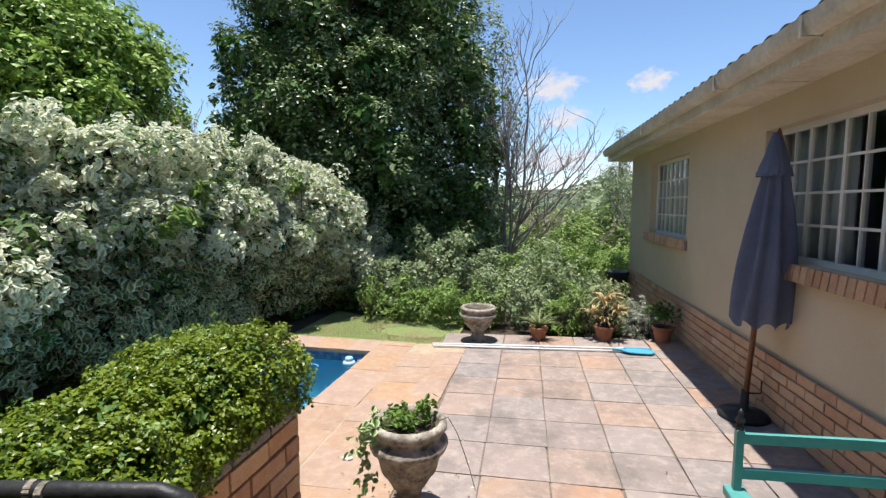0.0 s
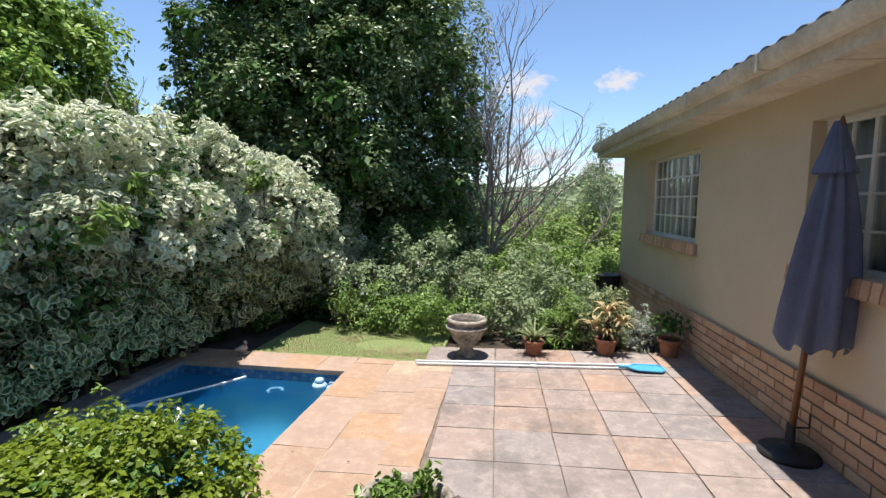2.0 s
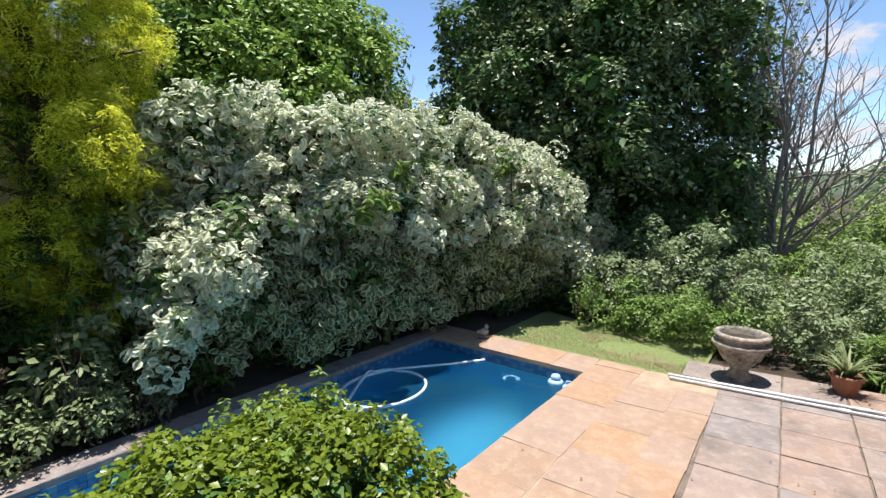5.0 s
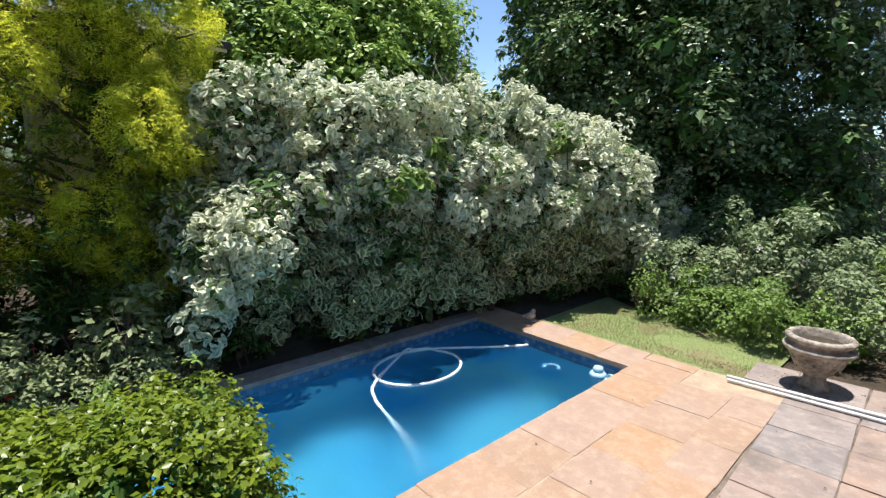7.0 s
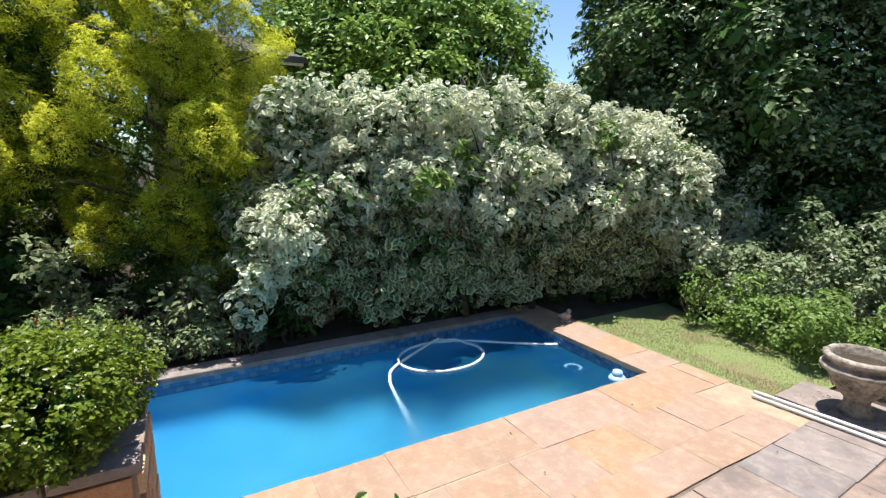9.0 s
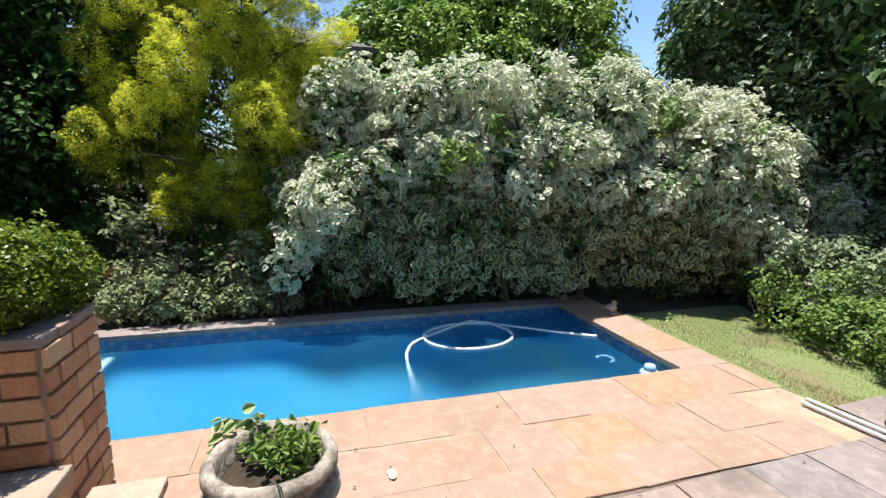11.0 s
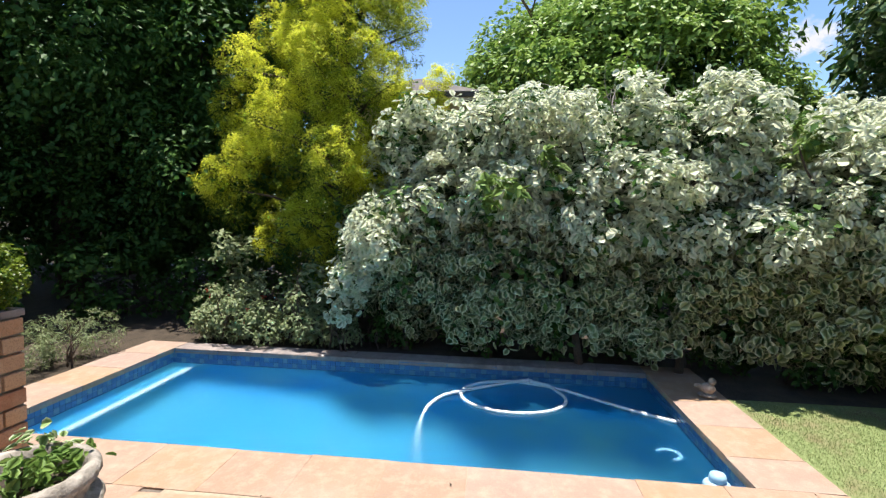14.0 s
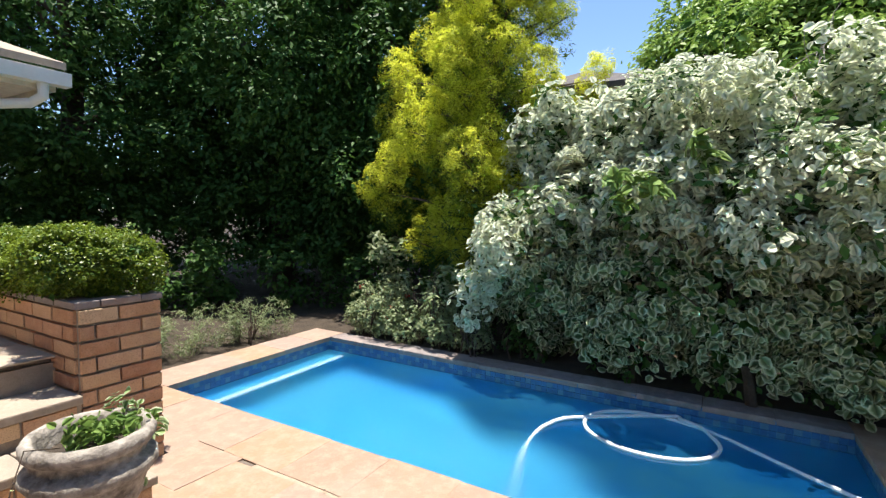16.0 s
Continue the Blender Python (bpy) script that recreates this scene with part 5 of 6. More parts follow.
def shrub(name, base, label, lumps, material, clumps, per, clump_r, size, outline, seed, category="shrub", group="", flowers=None, stems=6, inner=0.35):
    ob = empty(name, base, label, category, group)
    foliage("leaves", ob, material, lumps, clumps, per, clump_r, size, outline, seed, 0.3, inner)
    rng = random.Random(seed)
    bm = bmesh.new()
    for k in range(stems):
        c = lumps[k % len(lumps)]
        b = Vector((c[0] + rng.uniform(-0.1, 0.1), c[1] + rng.uniform(-0.1, 0.1), base[2] - 0.02))
        branches(bm, b, Vector((rng.uniform(-0.3, 0.3), rng.uniform(-0.3, 0.3), 1)), max(0.15, (c[2] + c[5] - base[2]) * 0.6), 0.012, 2, rng, 0.4, 3)
    tagged(part("stem_tangle", local(bm, base), DARKBARK, ob), kind="stuff")
    if flowers:
        foliage("flowers", ob, flowers[0], lumps, flowers[1], flowers[2], 0.028, flowers[3], OVAL, seed + 5, 0.0, 0.02, label=flowers[4])
    return ob


def bed_lumps(points, seed, low=0.5):
    """Lumps of a shrub bed, with loose sprays over each."""
    rng = random.Random(seed)
    out = []
    for x, y, top, r in points:
        out.append((x, y, top - r * 0.85, r * 0.85, r * 0.85, r * 0.7))
        out.append((x + rng.uniform(-0.3, 0.3) * r, y + rng.uniform(-0.3, 0.3) * r, max(0.2, (top - r) * 0.5), r * 0.85, r * 0.85, max(0.22, (top - r) * 0.6)))
        for _ in range(4):
            a, q = rng.uniform(0, 6.28), r * rng.uniform(0.16, 0.36)
            out.append((x + math.cos(a) * r * 0.75, y + math.sin(a) * r * 0.75, top + rng.uniform(-0.5, 0.28) * r, q, q, q * rng.uniform(0.8, 1.6)))
    return out


shrub("rose_bush", (-2.2, 8.0, 0), "straggly rose bushes with a few white blooms", bed_lumps([(-2.75, 7.75, 0.75, 0.42), (-2.2, 7.75, 0.95, 0.5), (-2.5, 8.4, 1.1, 0.5), (-1.7, 8.2, 1.1, 0.5), (-1.2, 8.5, 1.0, 0.5)], 1), LEAF_SHRUB, 620, 22, 0.11, 0.06, OVAL, 61, flowers=(PETAL_WHITE, 26, 9, 0.045, "white rose blooms"), stems=12, inner=0.5)
shrub("low_shrub", (-1.6, 7.3, 0), "bright green low shrubs along the lawn", bed_lumps([(-2.5, 7.35, 0.42, 0.36), (-1.9, 7.3, 0.5, 0.38), (-1.35, 7.2, 0.45, 0.34), (-0.9, 7.2, 0.5, 0.35)], 2), LEAF_LIME, 420, 24, 0.10, 0.045, OVAL, 62)
shrub("border_shrub", (-0.3, 7.6, 0), "mixed green shrubs behind the pots", bed_lumps([(-0.6, 7.5, 0.75, 0.45), (-0.1, 7.2, 0.5, 0.36), (0.35, 7.5, 0.62, 0.42), (-0.2, 8.3, 0.85, 0.5), (0.6, 8.3, 0.72, 0.5)], 3), LEAF_SHRUB, 560, 24, 0.11, 0.055, OVAL, 63, inner=0.45)
shrub("fern_clump", (0.35, 7.0, 0), "lime green leafy clump behind the pots", bed_lumps([(0.32, 7.0, 0.5, 0.26), (0.1, 7.05, 0.36, 0.2)], 4), LEAF_LIME, 120, 20, 0.08, 0.08, SLIM, 64)
shrub("pale_shrub", (0.75, 7.1, 0), "pale grey-green shrub behind the aloe pot", bed_lumps([(0.70, 7.05, 0.55, 0.32), (1.05, 7.25, 0.5, 0.3)], 5), LEAF_WEED, 190, 22, 0.09, 0.05, OVAL, 65)
shrub("lavender_bush", (1.30, 6.72, 0), "small silver-grey bush at the corner of the paving", bed_lumps([(1.30, 6.75, 0.52, 0.17), (1.22, 6.72, 0.38, 0.14)], 6), LEAF_GREY, 90, 26, 0.05, 0.045, SLIM, 66)
shrub("round_shrub", (0.2, 10.0, 0), "dense lime green rounded shrubs beyond the bed", bed_lumps([(-0.6, 9.8, 0.85, 0.55), (0.2, 9.9, 0.8, 0.55), (0.95, 10.0, 0.82, 0.55), (0.5, 10.8, 0.9, 0.6), (1.3, 10.9, 0.8, 0.5)], 7), LEAF_LIME, 900, 24, 0.13, 0.055, OVAL, 67)
shrub("wild_thicket", (0.5, 15, 0), "wild green thicket beyond the garden", bed_lumps([(-3.0, 14.5, 1.4, 1.2), (-1.2, 14.5, 1.1, 0.95), (0.6, 14.0, 0.95, 0.9), (2.2, 15.0, 1.0, 0.95), (3.8, 16.5, 1.2, 1.1), (0.5, 17.0, 1.0, 1.0), (-2, 18, 1.3, 1.2), (4.5, 20, 1.2, 1.2), (1.5, 21, 1.0, 1.1), (-4.5, 20, 1.6, 1.4)], 8), LEAF_GREEN, 1500, 22, 0.32, 0.13, OVAL, 68, category="thicket")
shrub("pool_weeds", (-4.25, 1.6, 0), "straggly pale weeds along the pool edge", bed_lumps([(-4.35, 2.5, 0.32, 0.2), (-4.3, 2.1, 0.42, 0.22), (-4.3, 1.7, 0.36, 0.22), (-4.35, 1.3, 0.5, 0.26), (-4.45, 0.95, 0.4, 0.22)], 9), LEAF_WEED, 300, 22, 0.075, 0.042, OVAL, 69)
shrub("geranium_bush", (-4.45, 1.25, 0), "leafy geranium with red flowers behind the pool", bed_lumps([(-4.5, 1.35, 0.58, 0.22), (-4.55, 1.0, 0.52, 0.18)], 10), LEAF_WEED, 110, 18, 0.08, 0.045, OVAL, 70, flowers=(PETAL, 16, 14, 0.034, "red flower heads"), inner=0.5)
shrub("edge_weeds", (-3.0, 0.15, 0), "low grey-green weeds beside the shallow end", bed_lumps([(-3.4, 0.1, 0.3, 0.2), (-3.0, 0.05, 0.34, 0.22), (-2.6, 0.05, 0.32, 0.2), (-3.75, 0.2, 0.25, 0.18), (-2.3, -0.05, 0.28, 0.2)], 11), LEAF_WEED, 260, 24, 0.07, 0.04, SLIM, 71)
# Deep leaf tone here puts the shade under trees and hedge into colour.
shrub("understorey_bush", (-5.6, 0.2, 0), "dark shrubs under the trees, shade put into their leaf colour", bed_lumps([(-5.6, 0.2, 1.0, 0.6), (-5.2, -0.9, 0.9, 0.6), (-4.2, -2.0, 0.9, 0.6), (-3.0, -3.2, 0.9, 0.6), (-6.2, 1.3, 1.2, 0.6)], 12), LEAF_DEEP, 420, 20, 0.16, 0.09, OVAL, 72)
shrub("shade_toned_groundcover", (-4.5, 4.5, 0), "added creeping plants below the hedge, shade put into their colour", bed_lumps([(-4.5, 3.0, 0.22, 0.3), (-4.45, 3.9, 0.2, 0.3), (-4.5, 4.7, 0.24, 0.3), (-4.5, 5.5, 0.2, 0.3), (-4.2, 6.3, 0.22, 0.3), (-3.8, 7.0, 0.2, 0.3), (-3.4, 7.7, 0.25, 0.35)], 14), LEAF_DEEP, 330, 18, 0.08, 0.06, OVAL, 74)
shrub("grey_shoots", (-4.2, 1.9, 0), "tall pale grey-green shoots below the conifer", bed_lumps([(-4.4, 2.05, 0.75, 0.24), (-4.9, 1.0, 1.05, 0.24)], 13), LEAF_WEED, 90, 16, 0.09, 0.07, OVAL, 73, inner=0.6)


def build_far_trees():
    rng = random.Random(90)
    for k, (x, y, h, w) in enumerate(((2.3, 17.0, 3.9, 0.5), (2.0, 16.0, 2.5, 0.6))):
        ob = empty("slender_tree", (x, y, 0), "slender grey-green tree beyond the house corner", "tree")
        lumps = [(x + rng.uniform(-0.2, 0.2), y, 0.5 + (h - 0.4) * j / 8, w * (1 - j / 14), w * (1 - j / 14), h / 11) for j in range(9)]
        foliage("crown", ob, LEAF_WEED if k == 0 else LEAF_SHRUB, lumps, 240, 18, 0.16, 0.12, SLIM, 91 + k, 0.8)
        part("trunk", tube(bmesh.new(), [(0, 0, -0.03), (0.05, 0, h * 0.6), (0, 0, h + 0.3)], [0.07, 0.05, 0.02], 8), BARK, ob)


build_far_trees()


def build_hills():
    bm = bmesh.new()
    n = 160
    rows = []
    for j, (d, z) in enumerate(((260, -0.04), (420, 10.0), (620, 24.0), (900, 30.0))):
        row = []
        for i in range(n + 1):
            a = -1.9 + 3.2 * i / n
            zz = z * (0.8 + 0.35 * noise.noise(Vector((a * 3, j * 2.3, 0.5))) + 0.05 * noise.noise(Vector((a * 40, j, 2)))) if j else z
            row.append(bm.verts.new((d * math.sin(a), d * math.cos(a), zz)))
        rows.append(row)
    for a, b in zip(rows, rows[1:]):
        for i in range(n):
            bm.faces.new((a[i], a[i + 1], b[i + 1], b[i]))
    structure("backdrop", bm, HILL, "low bush-covered hills on the horizon", "hill")
    r = np.random.default_rng(5)
    lumps = []
    for k in range(70):
        a, d = r.uniform(-0.75, 0.6), r.uniform(28, 120)
        s = r.uniform(1.2, 2.4) * (1 + d / 120)
        lumps.append((d * math.sin(a), d * math.cos(a), s * 0.5, s * 1.3, s * 1.3, s * 0.75))
    ob = empty("far_bush", (0, 60, 0), "scattered green bush on the far slopes", "bush", kind="stuff")
    foliage("bush_leaves", ob, LEAF_SHRUB, lumps, 2200, 16, 0.8, 0.55, OVAL, 95)


build_hills()


def build_neighbour():
    ob = empty("neighbour_house", (-7.2, 3.60, 0.0), "cream outbuilding with a dark roof behind the hedge", "house")
    part("house_wall", boxes((-4.5, 0.0, -1.8, 0.0, 0.0, 3.25)), WALL, ob)
    part("fascia_board", boxes((-4.8, 0.27, 0.22, 0.25, 3.23, 3.35), (0.25, 0.28, -2.0, 0.25, 3.23, 3.35)), FASCIA, ob)
    bm = bmesh.new()
    v = [bm.verts.new(p) for p in ((-4.8, -2.0, 3.35), (0.32, -2.0, 3.35), (0.32, 0.3, 3.35), (-4.8, 0.3, 3.35), (-4.0, -0.85, 3.80), (-0.6, -0.85, 3.80), (-4.8, -2.0, 3.27), (0.32, -2.0, 3.27), (0.32, 0.3, 3.27), (-4.8, 0.3, 3.27))]
    for f in ((0, 1, 5, 4), (1, 2, 5), (2, 3, 4, 5), (3, 0, 4), (9, 8, 7, 6), (0, 6, 7, 1), (1, 7, 8, 2), (2, 8, 9, 3), (3, 9, 6, 0)):
        bm.faces.new([v[i] for i in f])
    part("house_roof", bm, ROOF, ob, "dark low-pitched roof")


build_neighbour()


# ---------------------------------------------------------------- planter, terrace, steps
PL_X0, PL_X1, PL_Y0, PL_Y1, PL_TOP = -1.384, -0.965, -0.6, 1.908, 0.972


def brick_mesh(material, length):
    bm = boxes((-length / 2, length / 2, -0.012, 0.012, -0.0355, 0.0355), bevel=0.004)
    me = bpy.data.meshes.new("brick")
    bm.to_mesh(me)
    bm.free()
    me.materials.append(material)
    return me


def lay_bricks(parent, material, start, along, outward, length, courses, seed, z0=0.0, course=0.085):
    """Running bond on a vertical face: start is its lower corner, along its way, outward its normal."""
    rng = random.Random(seed)
    whole, half = brick_mesh(material, 0.216), brick_mesh(material, 0.102)
    turn = Matrix(((along[0], -outward[0], 0, 0), (along[1], -outward[1], 0, 0), (0, 0, 1, 0), (0, 0, 0, 1)))
    inv = Matrix.Translation(-Vector(parent.location)) if parent.type == "EMPTY" else Matrix.Identity(4)
    made = 0
    for c in range(courses):
        s = 0.0
        first = True
        while s < length - 0.05:
            if first and c % 2:
                L, me = 0.114, half
            elif length - s < 0.2:
                L, me = length - s, None
            else:
                L, me = 0.228, whole
            if me is None:
                me = brick_mesh(material, max(0.03, L - 0.012))
            first = False
            p = Vector((start[0] + along[0] * (s + L / 2), start[1] + along[1] * (s + L / 2), z0 + course * (c + 0.5)))
            p += Vector((outward[0], outward[1], 0)) * (0.002 + rng.uniform(-0.0025, 0.0025))
            b = new("brick", me)
            b.parent = parent
            b.matrix_basis = inv @ Matrix.Translation(p) @ turn @ pose(0, 0, 0, rng.uniform(-0.6, 0.6), rng.uniform(-0.5, 0.5), rng.uniform(-0.4, 0.4))
            s += L
            made += 1
    return made


def build_planter():
    ob = empty("brick_planter", ((PL_X0 + PL_X1) / 2, PL_Y1 - 0.5, 0), "long raised face-brick planter beside the steps", "planter")
    o = ob.location
    ins = 0.005
    part("core", local(boxes((PL_X0 + ins, PL_X1 - ins, PL_Y0, PL_Y1 - ins, -0.03, 0.935)), o), MORTAR, ob, "recessed mortar joints")
    part("soil", local(boxes((PL_X0 + 0.11, PL_X1 - 0.11, PL_Y0 + 0.1, PL_Y1 - 0.11, 0.935, 0.96)), o), SOIL, ob)
    caps = []
    n = 11
    L = (PL_Y1 - PL_Y0 + 0.01) / n
    for i in range(n):
        y = PL_Y0 + L * i
        part("coping_tile", local(boxes((PL_X1 - 0.105, PL_X1 + 0.012, y + 0.004, y + L - 0.004, 0.936, PL_TOP), bevel=0.005), o), SLAB, ob)
        part("coping_tile", local(boxes((PL_X0 - 0.012, PL_X0 + 0.105, y + 0.004, y + L - 0.004, 0.936, PL_TOP), bevel=0.005), o), SLAB, ob)
    part("coping_tile", local(boxes((PL_X0 + 0.11, PL_X1 - 0.11, PL_Y1 - 0.105, PL_Y1 + 0.012, 0.936, PL_TOP), bevel=0.005), o), SLAB, ob)
    lay_bricks(ob, BRICK_FACE, (PL_X1, PL_Y1 - 0.012), (0, -1), (1, 0), 1.8, 11, 3)
    lay_bricks(ob, BRICK_FACE, (PL_X0, PL_Y1), (1, 0), (0, 1), PL_X1 - PL_X0, 11, 4)
    return ob


PLANTER = build_planter()


def build_box_hedge():
    ob = empty("box_hedge", ((PL_X0 + PL_X1) / 2, 0.8, 0.96), "clipped bright green box hedge in the brick planter", "hedge")
    lumps = []
    rng = random.Random(8)
    y = 1.71
    while y > -0.7:
        for x in (-1.26, -1.14, -1.045):
            lumps.append((x + rng.uniform(-0.03, 0.03), y + rng.uniform(-0.04, 0.04), (1.165 if y > 1.35 else 1.105) - 0.06 * ((x + 1.11) / 0.2) ** 2 + rng.uniform(-0.02, 0.02), 0.19, 0.19, 0.175))
        y -= 0.2
    foliage("leaves", ob, LEAF_BOX, lumps, 6200, 26, 0.036, 0.0155, ROUND, 81, droop=-0.4, inner=0.2, keep=lambda c: c[:, 2] > 0.93)
    tufts = [(a + rng.uniform(-0.17, 0.17), b + rng.uniform(-0.15, 0.15), c + 0.165 + rng.uniform(-0.02, 0.025), 0.022, 0.022, 0.035) for a, b, c, d, e, f in lumps for _ in range(5)]
    foliage("fresh_growth", ob, LEAF_LIME, tufts, 300, 8, 0.020, 0.016, OVAL, 83, droop=-1.2, inner=0.5, label="fresh lime green shoots")
    # Dark filler leaves give the hedge gaps their shade by colour.
    foliage("shade_fill_leaves", ob, LEAF_DEEP, [(a, b, c, d * 0.7, e * 0.7, f * 0.75) for a, b, c, d, e, f in lumps], 900, 18, 0.05, 0.04, OVAL, 82, inner=0.4)
    bm = bmesh.new()
    for k in range(10):
        r = random.Random(k)
        branches(bm, Vector((-1.17, -0.4 + 0.22 * k, 0.95)), Vector((r.uniform(-0.6, 0.6), r.uniform(-0.4, 0.4), 1)), 0.2, 0.008, 2, r)
    tagged(part("stem_tangle", local(bm, ob.location), DARKBARK, ob), kind="stuff")


build_box_hedge()


def build_terrace():
    bm = boxes((PL_X1 + 0.004, WALL_X - 0.004, -3.5, 1.66, -0.03, TERRACE - 0.04))
    structure("terrace_base", bm, MORTAR, "solid base of the raised terrace", "terrace")
    west = boxes((-2.0, PL_X1, -3.5, PL_Y0 - 0.004, -0.03, TERRACE - 0.04))
    structure("terrace_wing", west, MORTAR, "side part of the raised terrace", "terrace")
    steps = empty("garden_steps", (0.0, 2.0, 0), "stone-topped brick steps from terrace to patio", "steps", kind="structure")
    o = steps.location
    levels = ((1.66, 1.96, 0.505, PL_X1 + 0.004), (1.96, 2.22, 0.338, -1.07), (2.22, 2.41, 0.170, -1.07))
    for k, (ya, yb, z, xa) in enumerate(levels):
        if k:
            part("riser", local(boxes((xa + 0.02, 1.4, ya - 0.05 if k == 0 else ya, yb - 0.03, -0.03, z - 0.045)), o), MORTAR, steps)
        else:
            part("riser", local(boxes((xa + 0.0, 1.4, ya, yb - 0.03, -0.03, z - 0.045)), o), MORTAR, steps)
        lay_bricks(steps, BRICK_FACE, (xa + 0.02, yb - 0.03), (1, 0), (0, 1), 1.4 - xa - 0.02, 1, 20 + k, z0=z - 0.13)
        x = xa
        rng = random.Random(k)
        while x < 1.38:
            w = min(rng.uniform(0.40, 0.5), 1.42 - x)
            part("tread", local(boxes((x + 0.003, x + w - 0.003, ya + 0.002, yb, z - 0.045, z), bevel=0.008), o), TREAD, steps)
            x += w


build_terrace()


# ---------------------------------------------------------------- paving, brick plinth: piece by piece
def slab_piece(parent, name, material, x0, x1, y0, y1, z, thick, rng, gap=0.008, row=None, lean=0.0):
    bm = bmesh.new()
    row = gap if row is None else row
    worn = 0.006 if material is SLAB else 0.003
    box(bm, x0 + gap / 2, x1 - gap / 2, y0 + row / 2, y1 - row / 2, z - thick, z, bevel=worn)
    for v in bm.verts:
        v.co.x -= lean * (v.co.y - 4.5)
        v.co.z += 0.03 * (max(0, v.co.x + 1.6) - max(0, (x0 + x1) / 2 + 1.6))
        if v.co.z > z - thick * 0.5:
            v.co.x += rng.uniform(-0.008, 0.008)
            v.co.y += rng.uniform(-0.005, 0.005)
    ob = part(name, bm, material, parent)
    ob.location.z = rng.uniform(-0.0015, 0.0015)
    return ob


def build_paving():
    rng = random.Random(14)
    bm = bmesh.new()
    xs = [-2.035 + i * (WALL_X + 0.05 + 2.035) / 20 for i in range(21)]
    for a, b in zip(xs, xs[1:]):
        vs = [bm.verts.new((x, y, patio_z(x) - 0.013)) for x, y in ((a, -0.55 if b < PL_X0 else 2.0), (b, -0.55 if b < PL_X0 else 2.0), (b, 6.62), (a, 6.62))]
        bm.faces.new(vs)
    bed = structure("pavement", bm, JOINT, "paved patio of sandstone slabs and orange pavers", "patio")
    bm = bmesh.new()
    for a, b in ((-2.03, -1.6), (-1.6, -0.915)):
        bm.faces.new([bm.verts.new((x, y, patio_z(x) - 0.004)) for x, y in ((a, 2.46), (b, 2.46), (b, 6.04), (a, 6.04))])
    structure("paver_grout", bm, PAVER_JOINT, "pale mortar between the orange pavers", "grout")
    # sandstone slabs, laid parallel to the house, a little askew to the pool
    cols = [-0.865, -0.400, 0.052, 0.492, 0.925, 1.375, 1.845]
    ys = [2.22, 2.67, 3.11, 3.56, 4.00, 4.475, 4.92, 5.35, 5.80, 6.10]
    for i in range(len(cols) - 1):
        for a, b in zip(ys, ys[1:]):
            if b <= 2.7 and cols[i] < 1.3:
                continue
            x0, x1 = cols[i], cols[i + 1]
            slab_piece(bed, "slab", SLAB, x0, x1, a, b, patio_z((x0 + x1) / 2), 0.04, rng, 0.014, 0.008, 0.042)
    for i in range(-1, len(cols) - 1):
        x0, x1 = (-1.20, -0.865) if i < 0 else (cols[i], cols[i + 1])
        slab_piece(bed, "slab", SLAB, x0, x1, 6.10, 6.60, patio_z((x0 + x1) / 2), 0.04, rng, 0.014, None, 0.042)
    # orange pavers between slabs and pool
    for x0, x1, first, step in ((-1.595, -1.18, -0.45, 0.465), (-1.18, -0.885, -0.2, 0.47)):
        y = first
        while y < 5.55:
            y1 = min(y + step, 6.05)
            if y1 > 5.8:
                y1 = 6.05
            if x0 > -1.3 and y < 2.5 or (x1 > PL_X0 and y < 1.95):
                y = y1 if y1 < 1.93 or x0 < -1.3 else max(y1, 2.45)
                if y < 1.93:
                    continue
                y1 = y + step
            slab_piece(bed, "paver", PAVER, x0, x1, y, y1, patio_z((x0 + x1) / 2), 0.04, rng, 0.004, None, 0.018)
            y = y1
    # pavers beside the planter and at the foot of the steps
    for x0, x1, y0, y1 in ((-1.595, -1.40, 0.30, 0.84), (-1.595, -1.40, 0.84, 1.38), (-1.595, -1.40, 1.38, 1.922), (-1.595, -1.18, 1.922, 2.34), (-1.18, -1.075, 1.922, 2.45)):
        slab_piece(bed, "paver", PAVER, x0, x1, y0, y1, patio_z((x0 + x1) / 2), 0.04, rng, 0.004)
    # pool coping: near side, then round the ends
    y = 0.30
    while y < 5.98:
        y1 = min(y + 0.465, 6.05)
        slab_piece(bed, "coping_slab", PAVER, -2.045, -1.595, y, y1, 0.0, 0.05, rng, 0.004)
        y = y1
    x = -4.2
    while x < -2.06:
        x1 = min(x + 0.45, -2.045)
        slab_piece(bed, "coping_slab", PAVER, x, x1, 5.585, 6.05, 0.0, 0.05, rng, 0.004)
        slab_piece(bed, "coping_slab", PAVER, x, x1, 0.38, 0.815, 0.0, 0.05, rng, 0.004)
        x = x1
    y = 0.82
    while y < 5.55:
        y1 = min(y + 0.48, 5.585)
        slab_piece(bed, "coping_slab", SLAB, -4.2, -3.965, y, y1, 0.0, 0.05, rng, 0.004)
        y = y1
    # terrace floor
    floor = structure("floor", boxes((PL_X1 + 0.004, WALL_X - 0.004, -3.5, 1.64, TERRACE - 0.04, TERRACE - 0.012)), JOINT, "stone paved terrace floor", "floor")
    y = -1.0
    while y < 1.5:
        x = PL_X1 + 0.006
        while x < 1.8:
            x1 = min(x + 0.46, WALL_X - 0.006)
            slab = boxes((x + 0.004, x1 - 0.004, y + 0.004, min(y + 0.45, 1.69) - 0.004, TERRACE - 0.011, TERRACE), bevel=0.003)
            part("slab", slab, TREAD, floor)
            x = x1
        y += 0.45


build_paving()


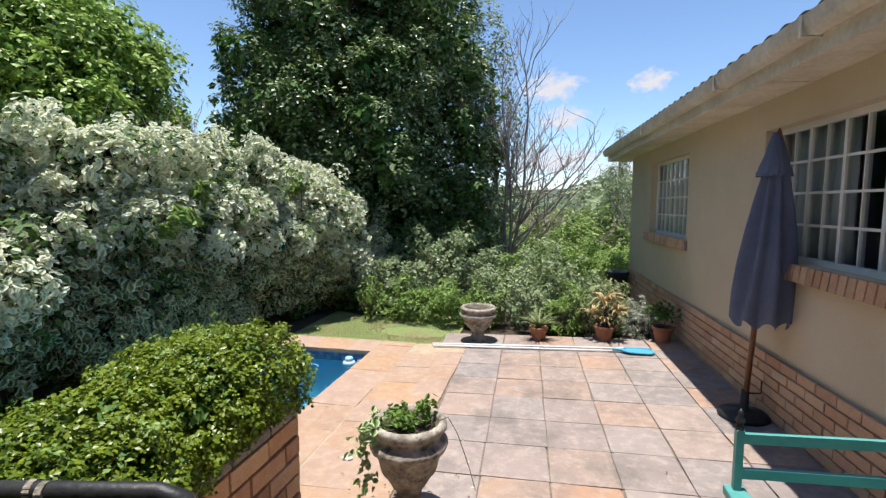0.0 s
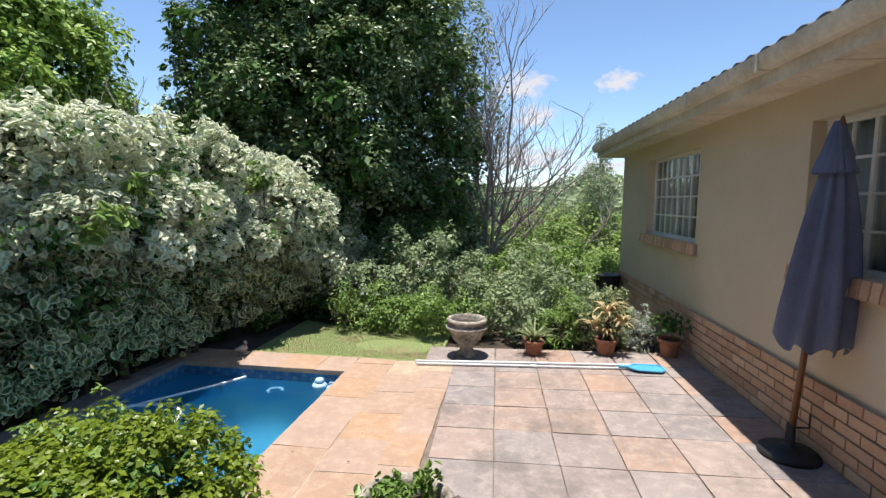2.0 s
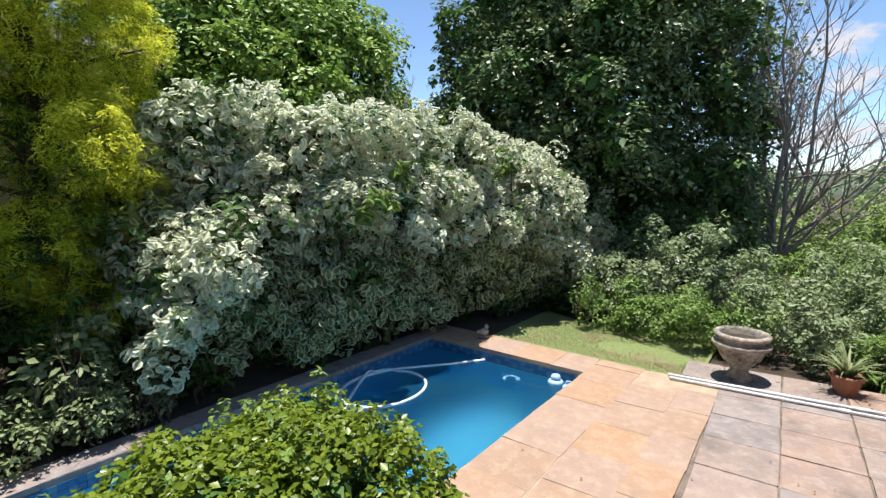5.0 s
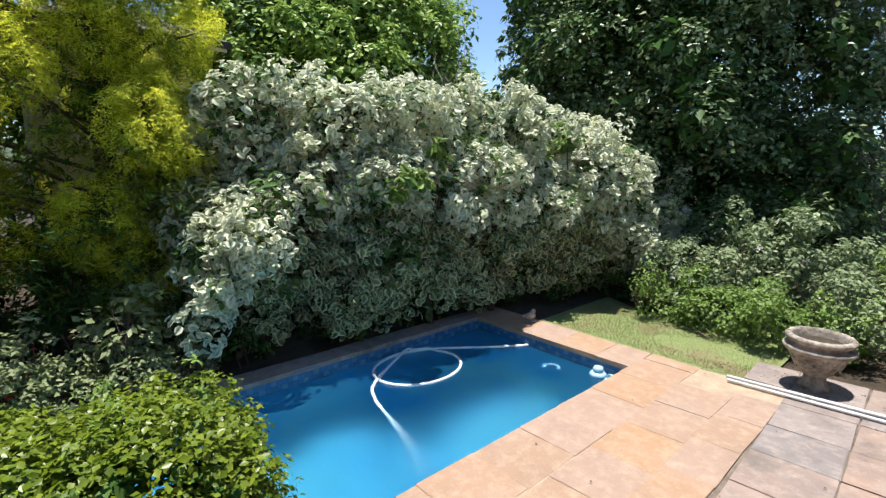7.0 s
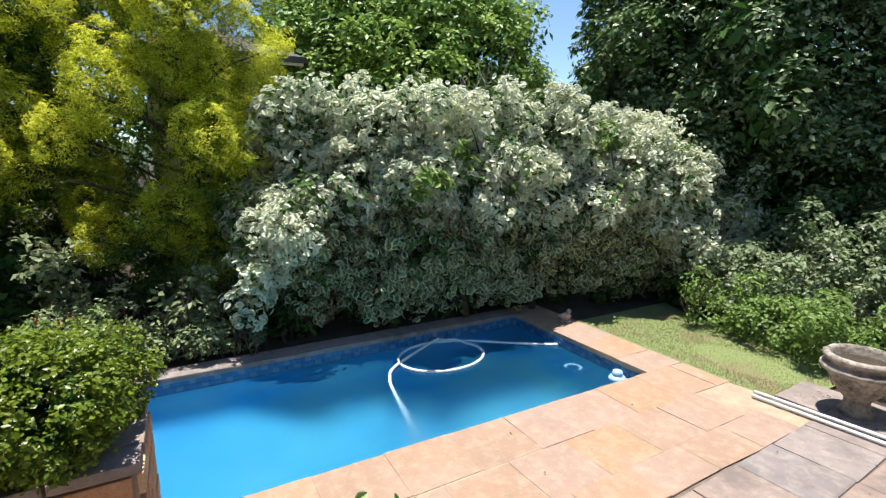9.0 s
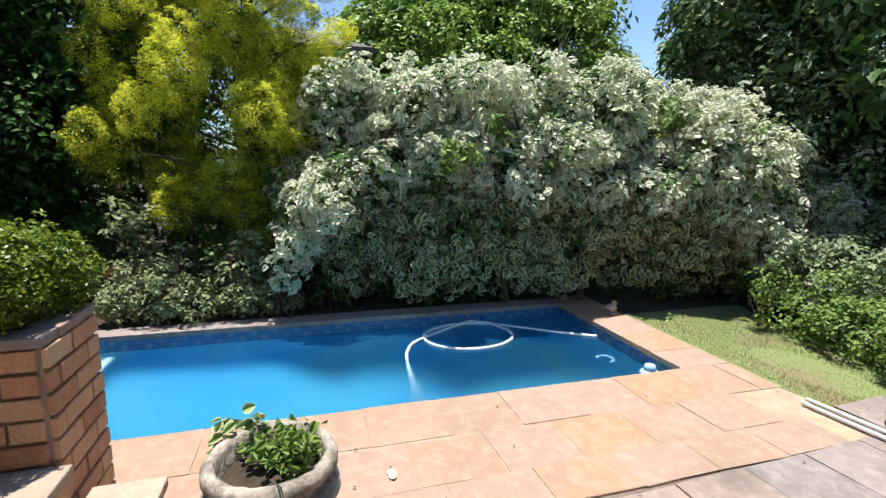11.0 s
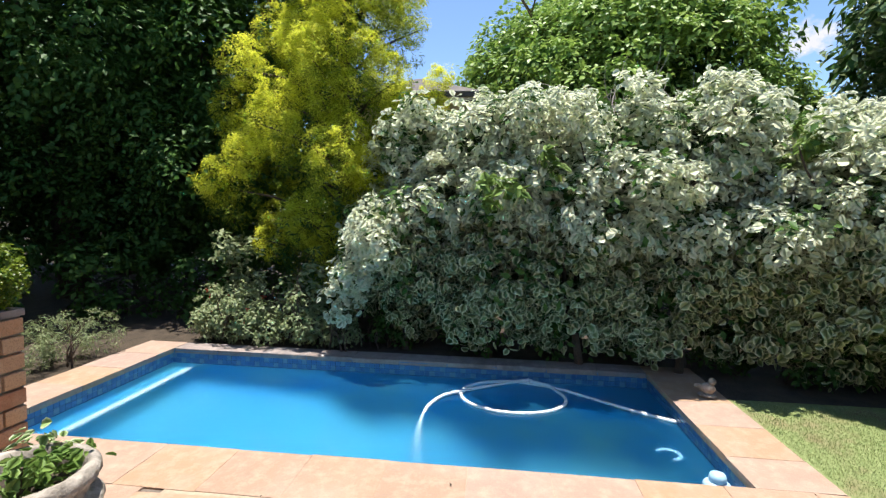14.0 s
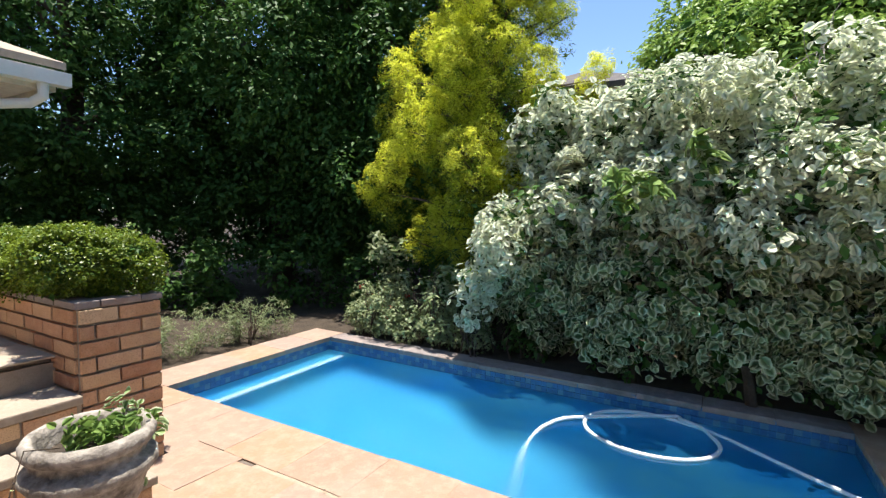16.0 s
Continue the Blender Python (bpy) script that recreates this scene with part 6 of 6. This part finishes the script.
def build_plinth():
    ob = turned(structure("plinth", boxes((WALL_X - 0.022, WALL_X - 0.001, 2.0, HOUSE_END, -0.02, 0.610)), MORTAR, "face-brick plinth along the house wall", "plinth"))
    lay_bricks(ob, BRICK_HOUSE, (WALL_X - 0.024, 9.2), (0, -1), (-1, 0), 6.8, 7, 40, z0=0.027)
    far = bmesh.new()
    for c in range(7):
        s = 9.2 + (0.114 if c % 2 else 0)
        while s < HOUSE_END - 0.1:
            box(far, WALL_X - 0.036, WALL_X - 0.012, s + 0.006, min(s + 0.222, HOUSE_END), 0.027 + 0.085 * c + 0.007, 0.027 + 0.085 * (c + 1) - 0.007)
            s += 0.228
    tagged(part("far_bricks", far, BRICK_HOUSE, ob), kind="stuff")


build_plinth()


# ---------------------------------------------------------------- clouds, far off
def cloud_material():
    n = Nodes("cloud_vapour")
    tc = n.add("ShaderNodeTexCoord")
    d = n.add("ShaderNodeVectorMath")
    d.operation = "LENGTH"
    n.link(tc.outputs["Object"], d.inputs[0])
    puff = n.noise(2.2, 6.0, 0.6, tc.outputs["Object"])
    body = n.math("ADD", n.math("SUBTRACT", 0.75, d.outputs["Value"]), n.math("MULTIPLY", n.math("SUBTRACT", puff, 0.5), 2.2))
    fac = n.ramp(body, [(0.0, (0, 0, 0)), (0.55, (0.95, 0.95, 0.95))])
    e = n.add("ShaderNodeEmission")
    e.inputs["Color"].default_value, e.inputs["Strength"].default_value = (0.95, 0.94, 1.0, 1), 0.54
    t = n.add("ShaderNodeBsdfTransparent")
    m = n.add("ShaderNodeMixShader")
    n.link(fac, m.inputs[0])
    n.link(t.outputs[0], m.inputs[1])
    n.link(e.outputs[0], m.inputs[2])
    return n.done(m)


CLOUD = cloud_material()
for az, el, w, hgt in ((0.2, 13.0, 75, 42), (10.6, 13.0, 50, 30), (1.6, 9.6, 60, 36), (1.0, 5.0, 120, 40), (-79.0, 18.0, 70, 45), (-60.0, 16.5, 60, 40), (9.0, 4.0, 110, 22)):
    D = 1500.0
    a, e = radians(az), radians(el)
    c = Vector((D * math.sin(a) * math.cos(e), D * math.cos(a) * math.cos(e), D * math.sin(e)))
    bm = bmesh.new()
    bmesh.ops.create_grid(bm, x_segments=8, y_segments=8, size=1.0)
    ob = structure("cloud", bm, CLOUD, "small white fair-weather cloud", "cloud")
    ob.matrix_world = look(c, (0, 0, 0)) @ Matrix.Diagonal((w * 1.6, hgt * 1.6, 1, 1))
    ob.visible_shadow = False
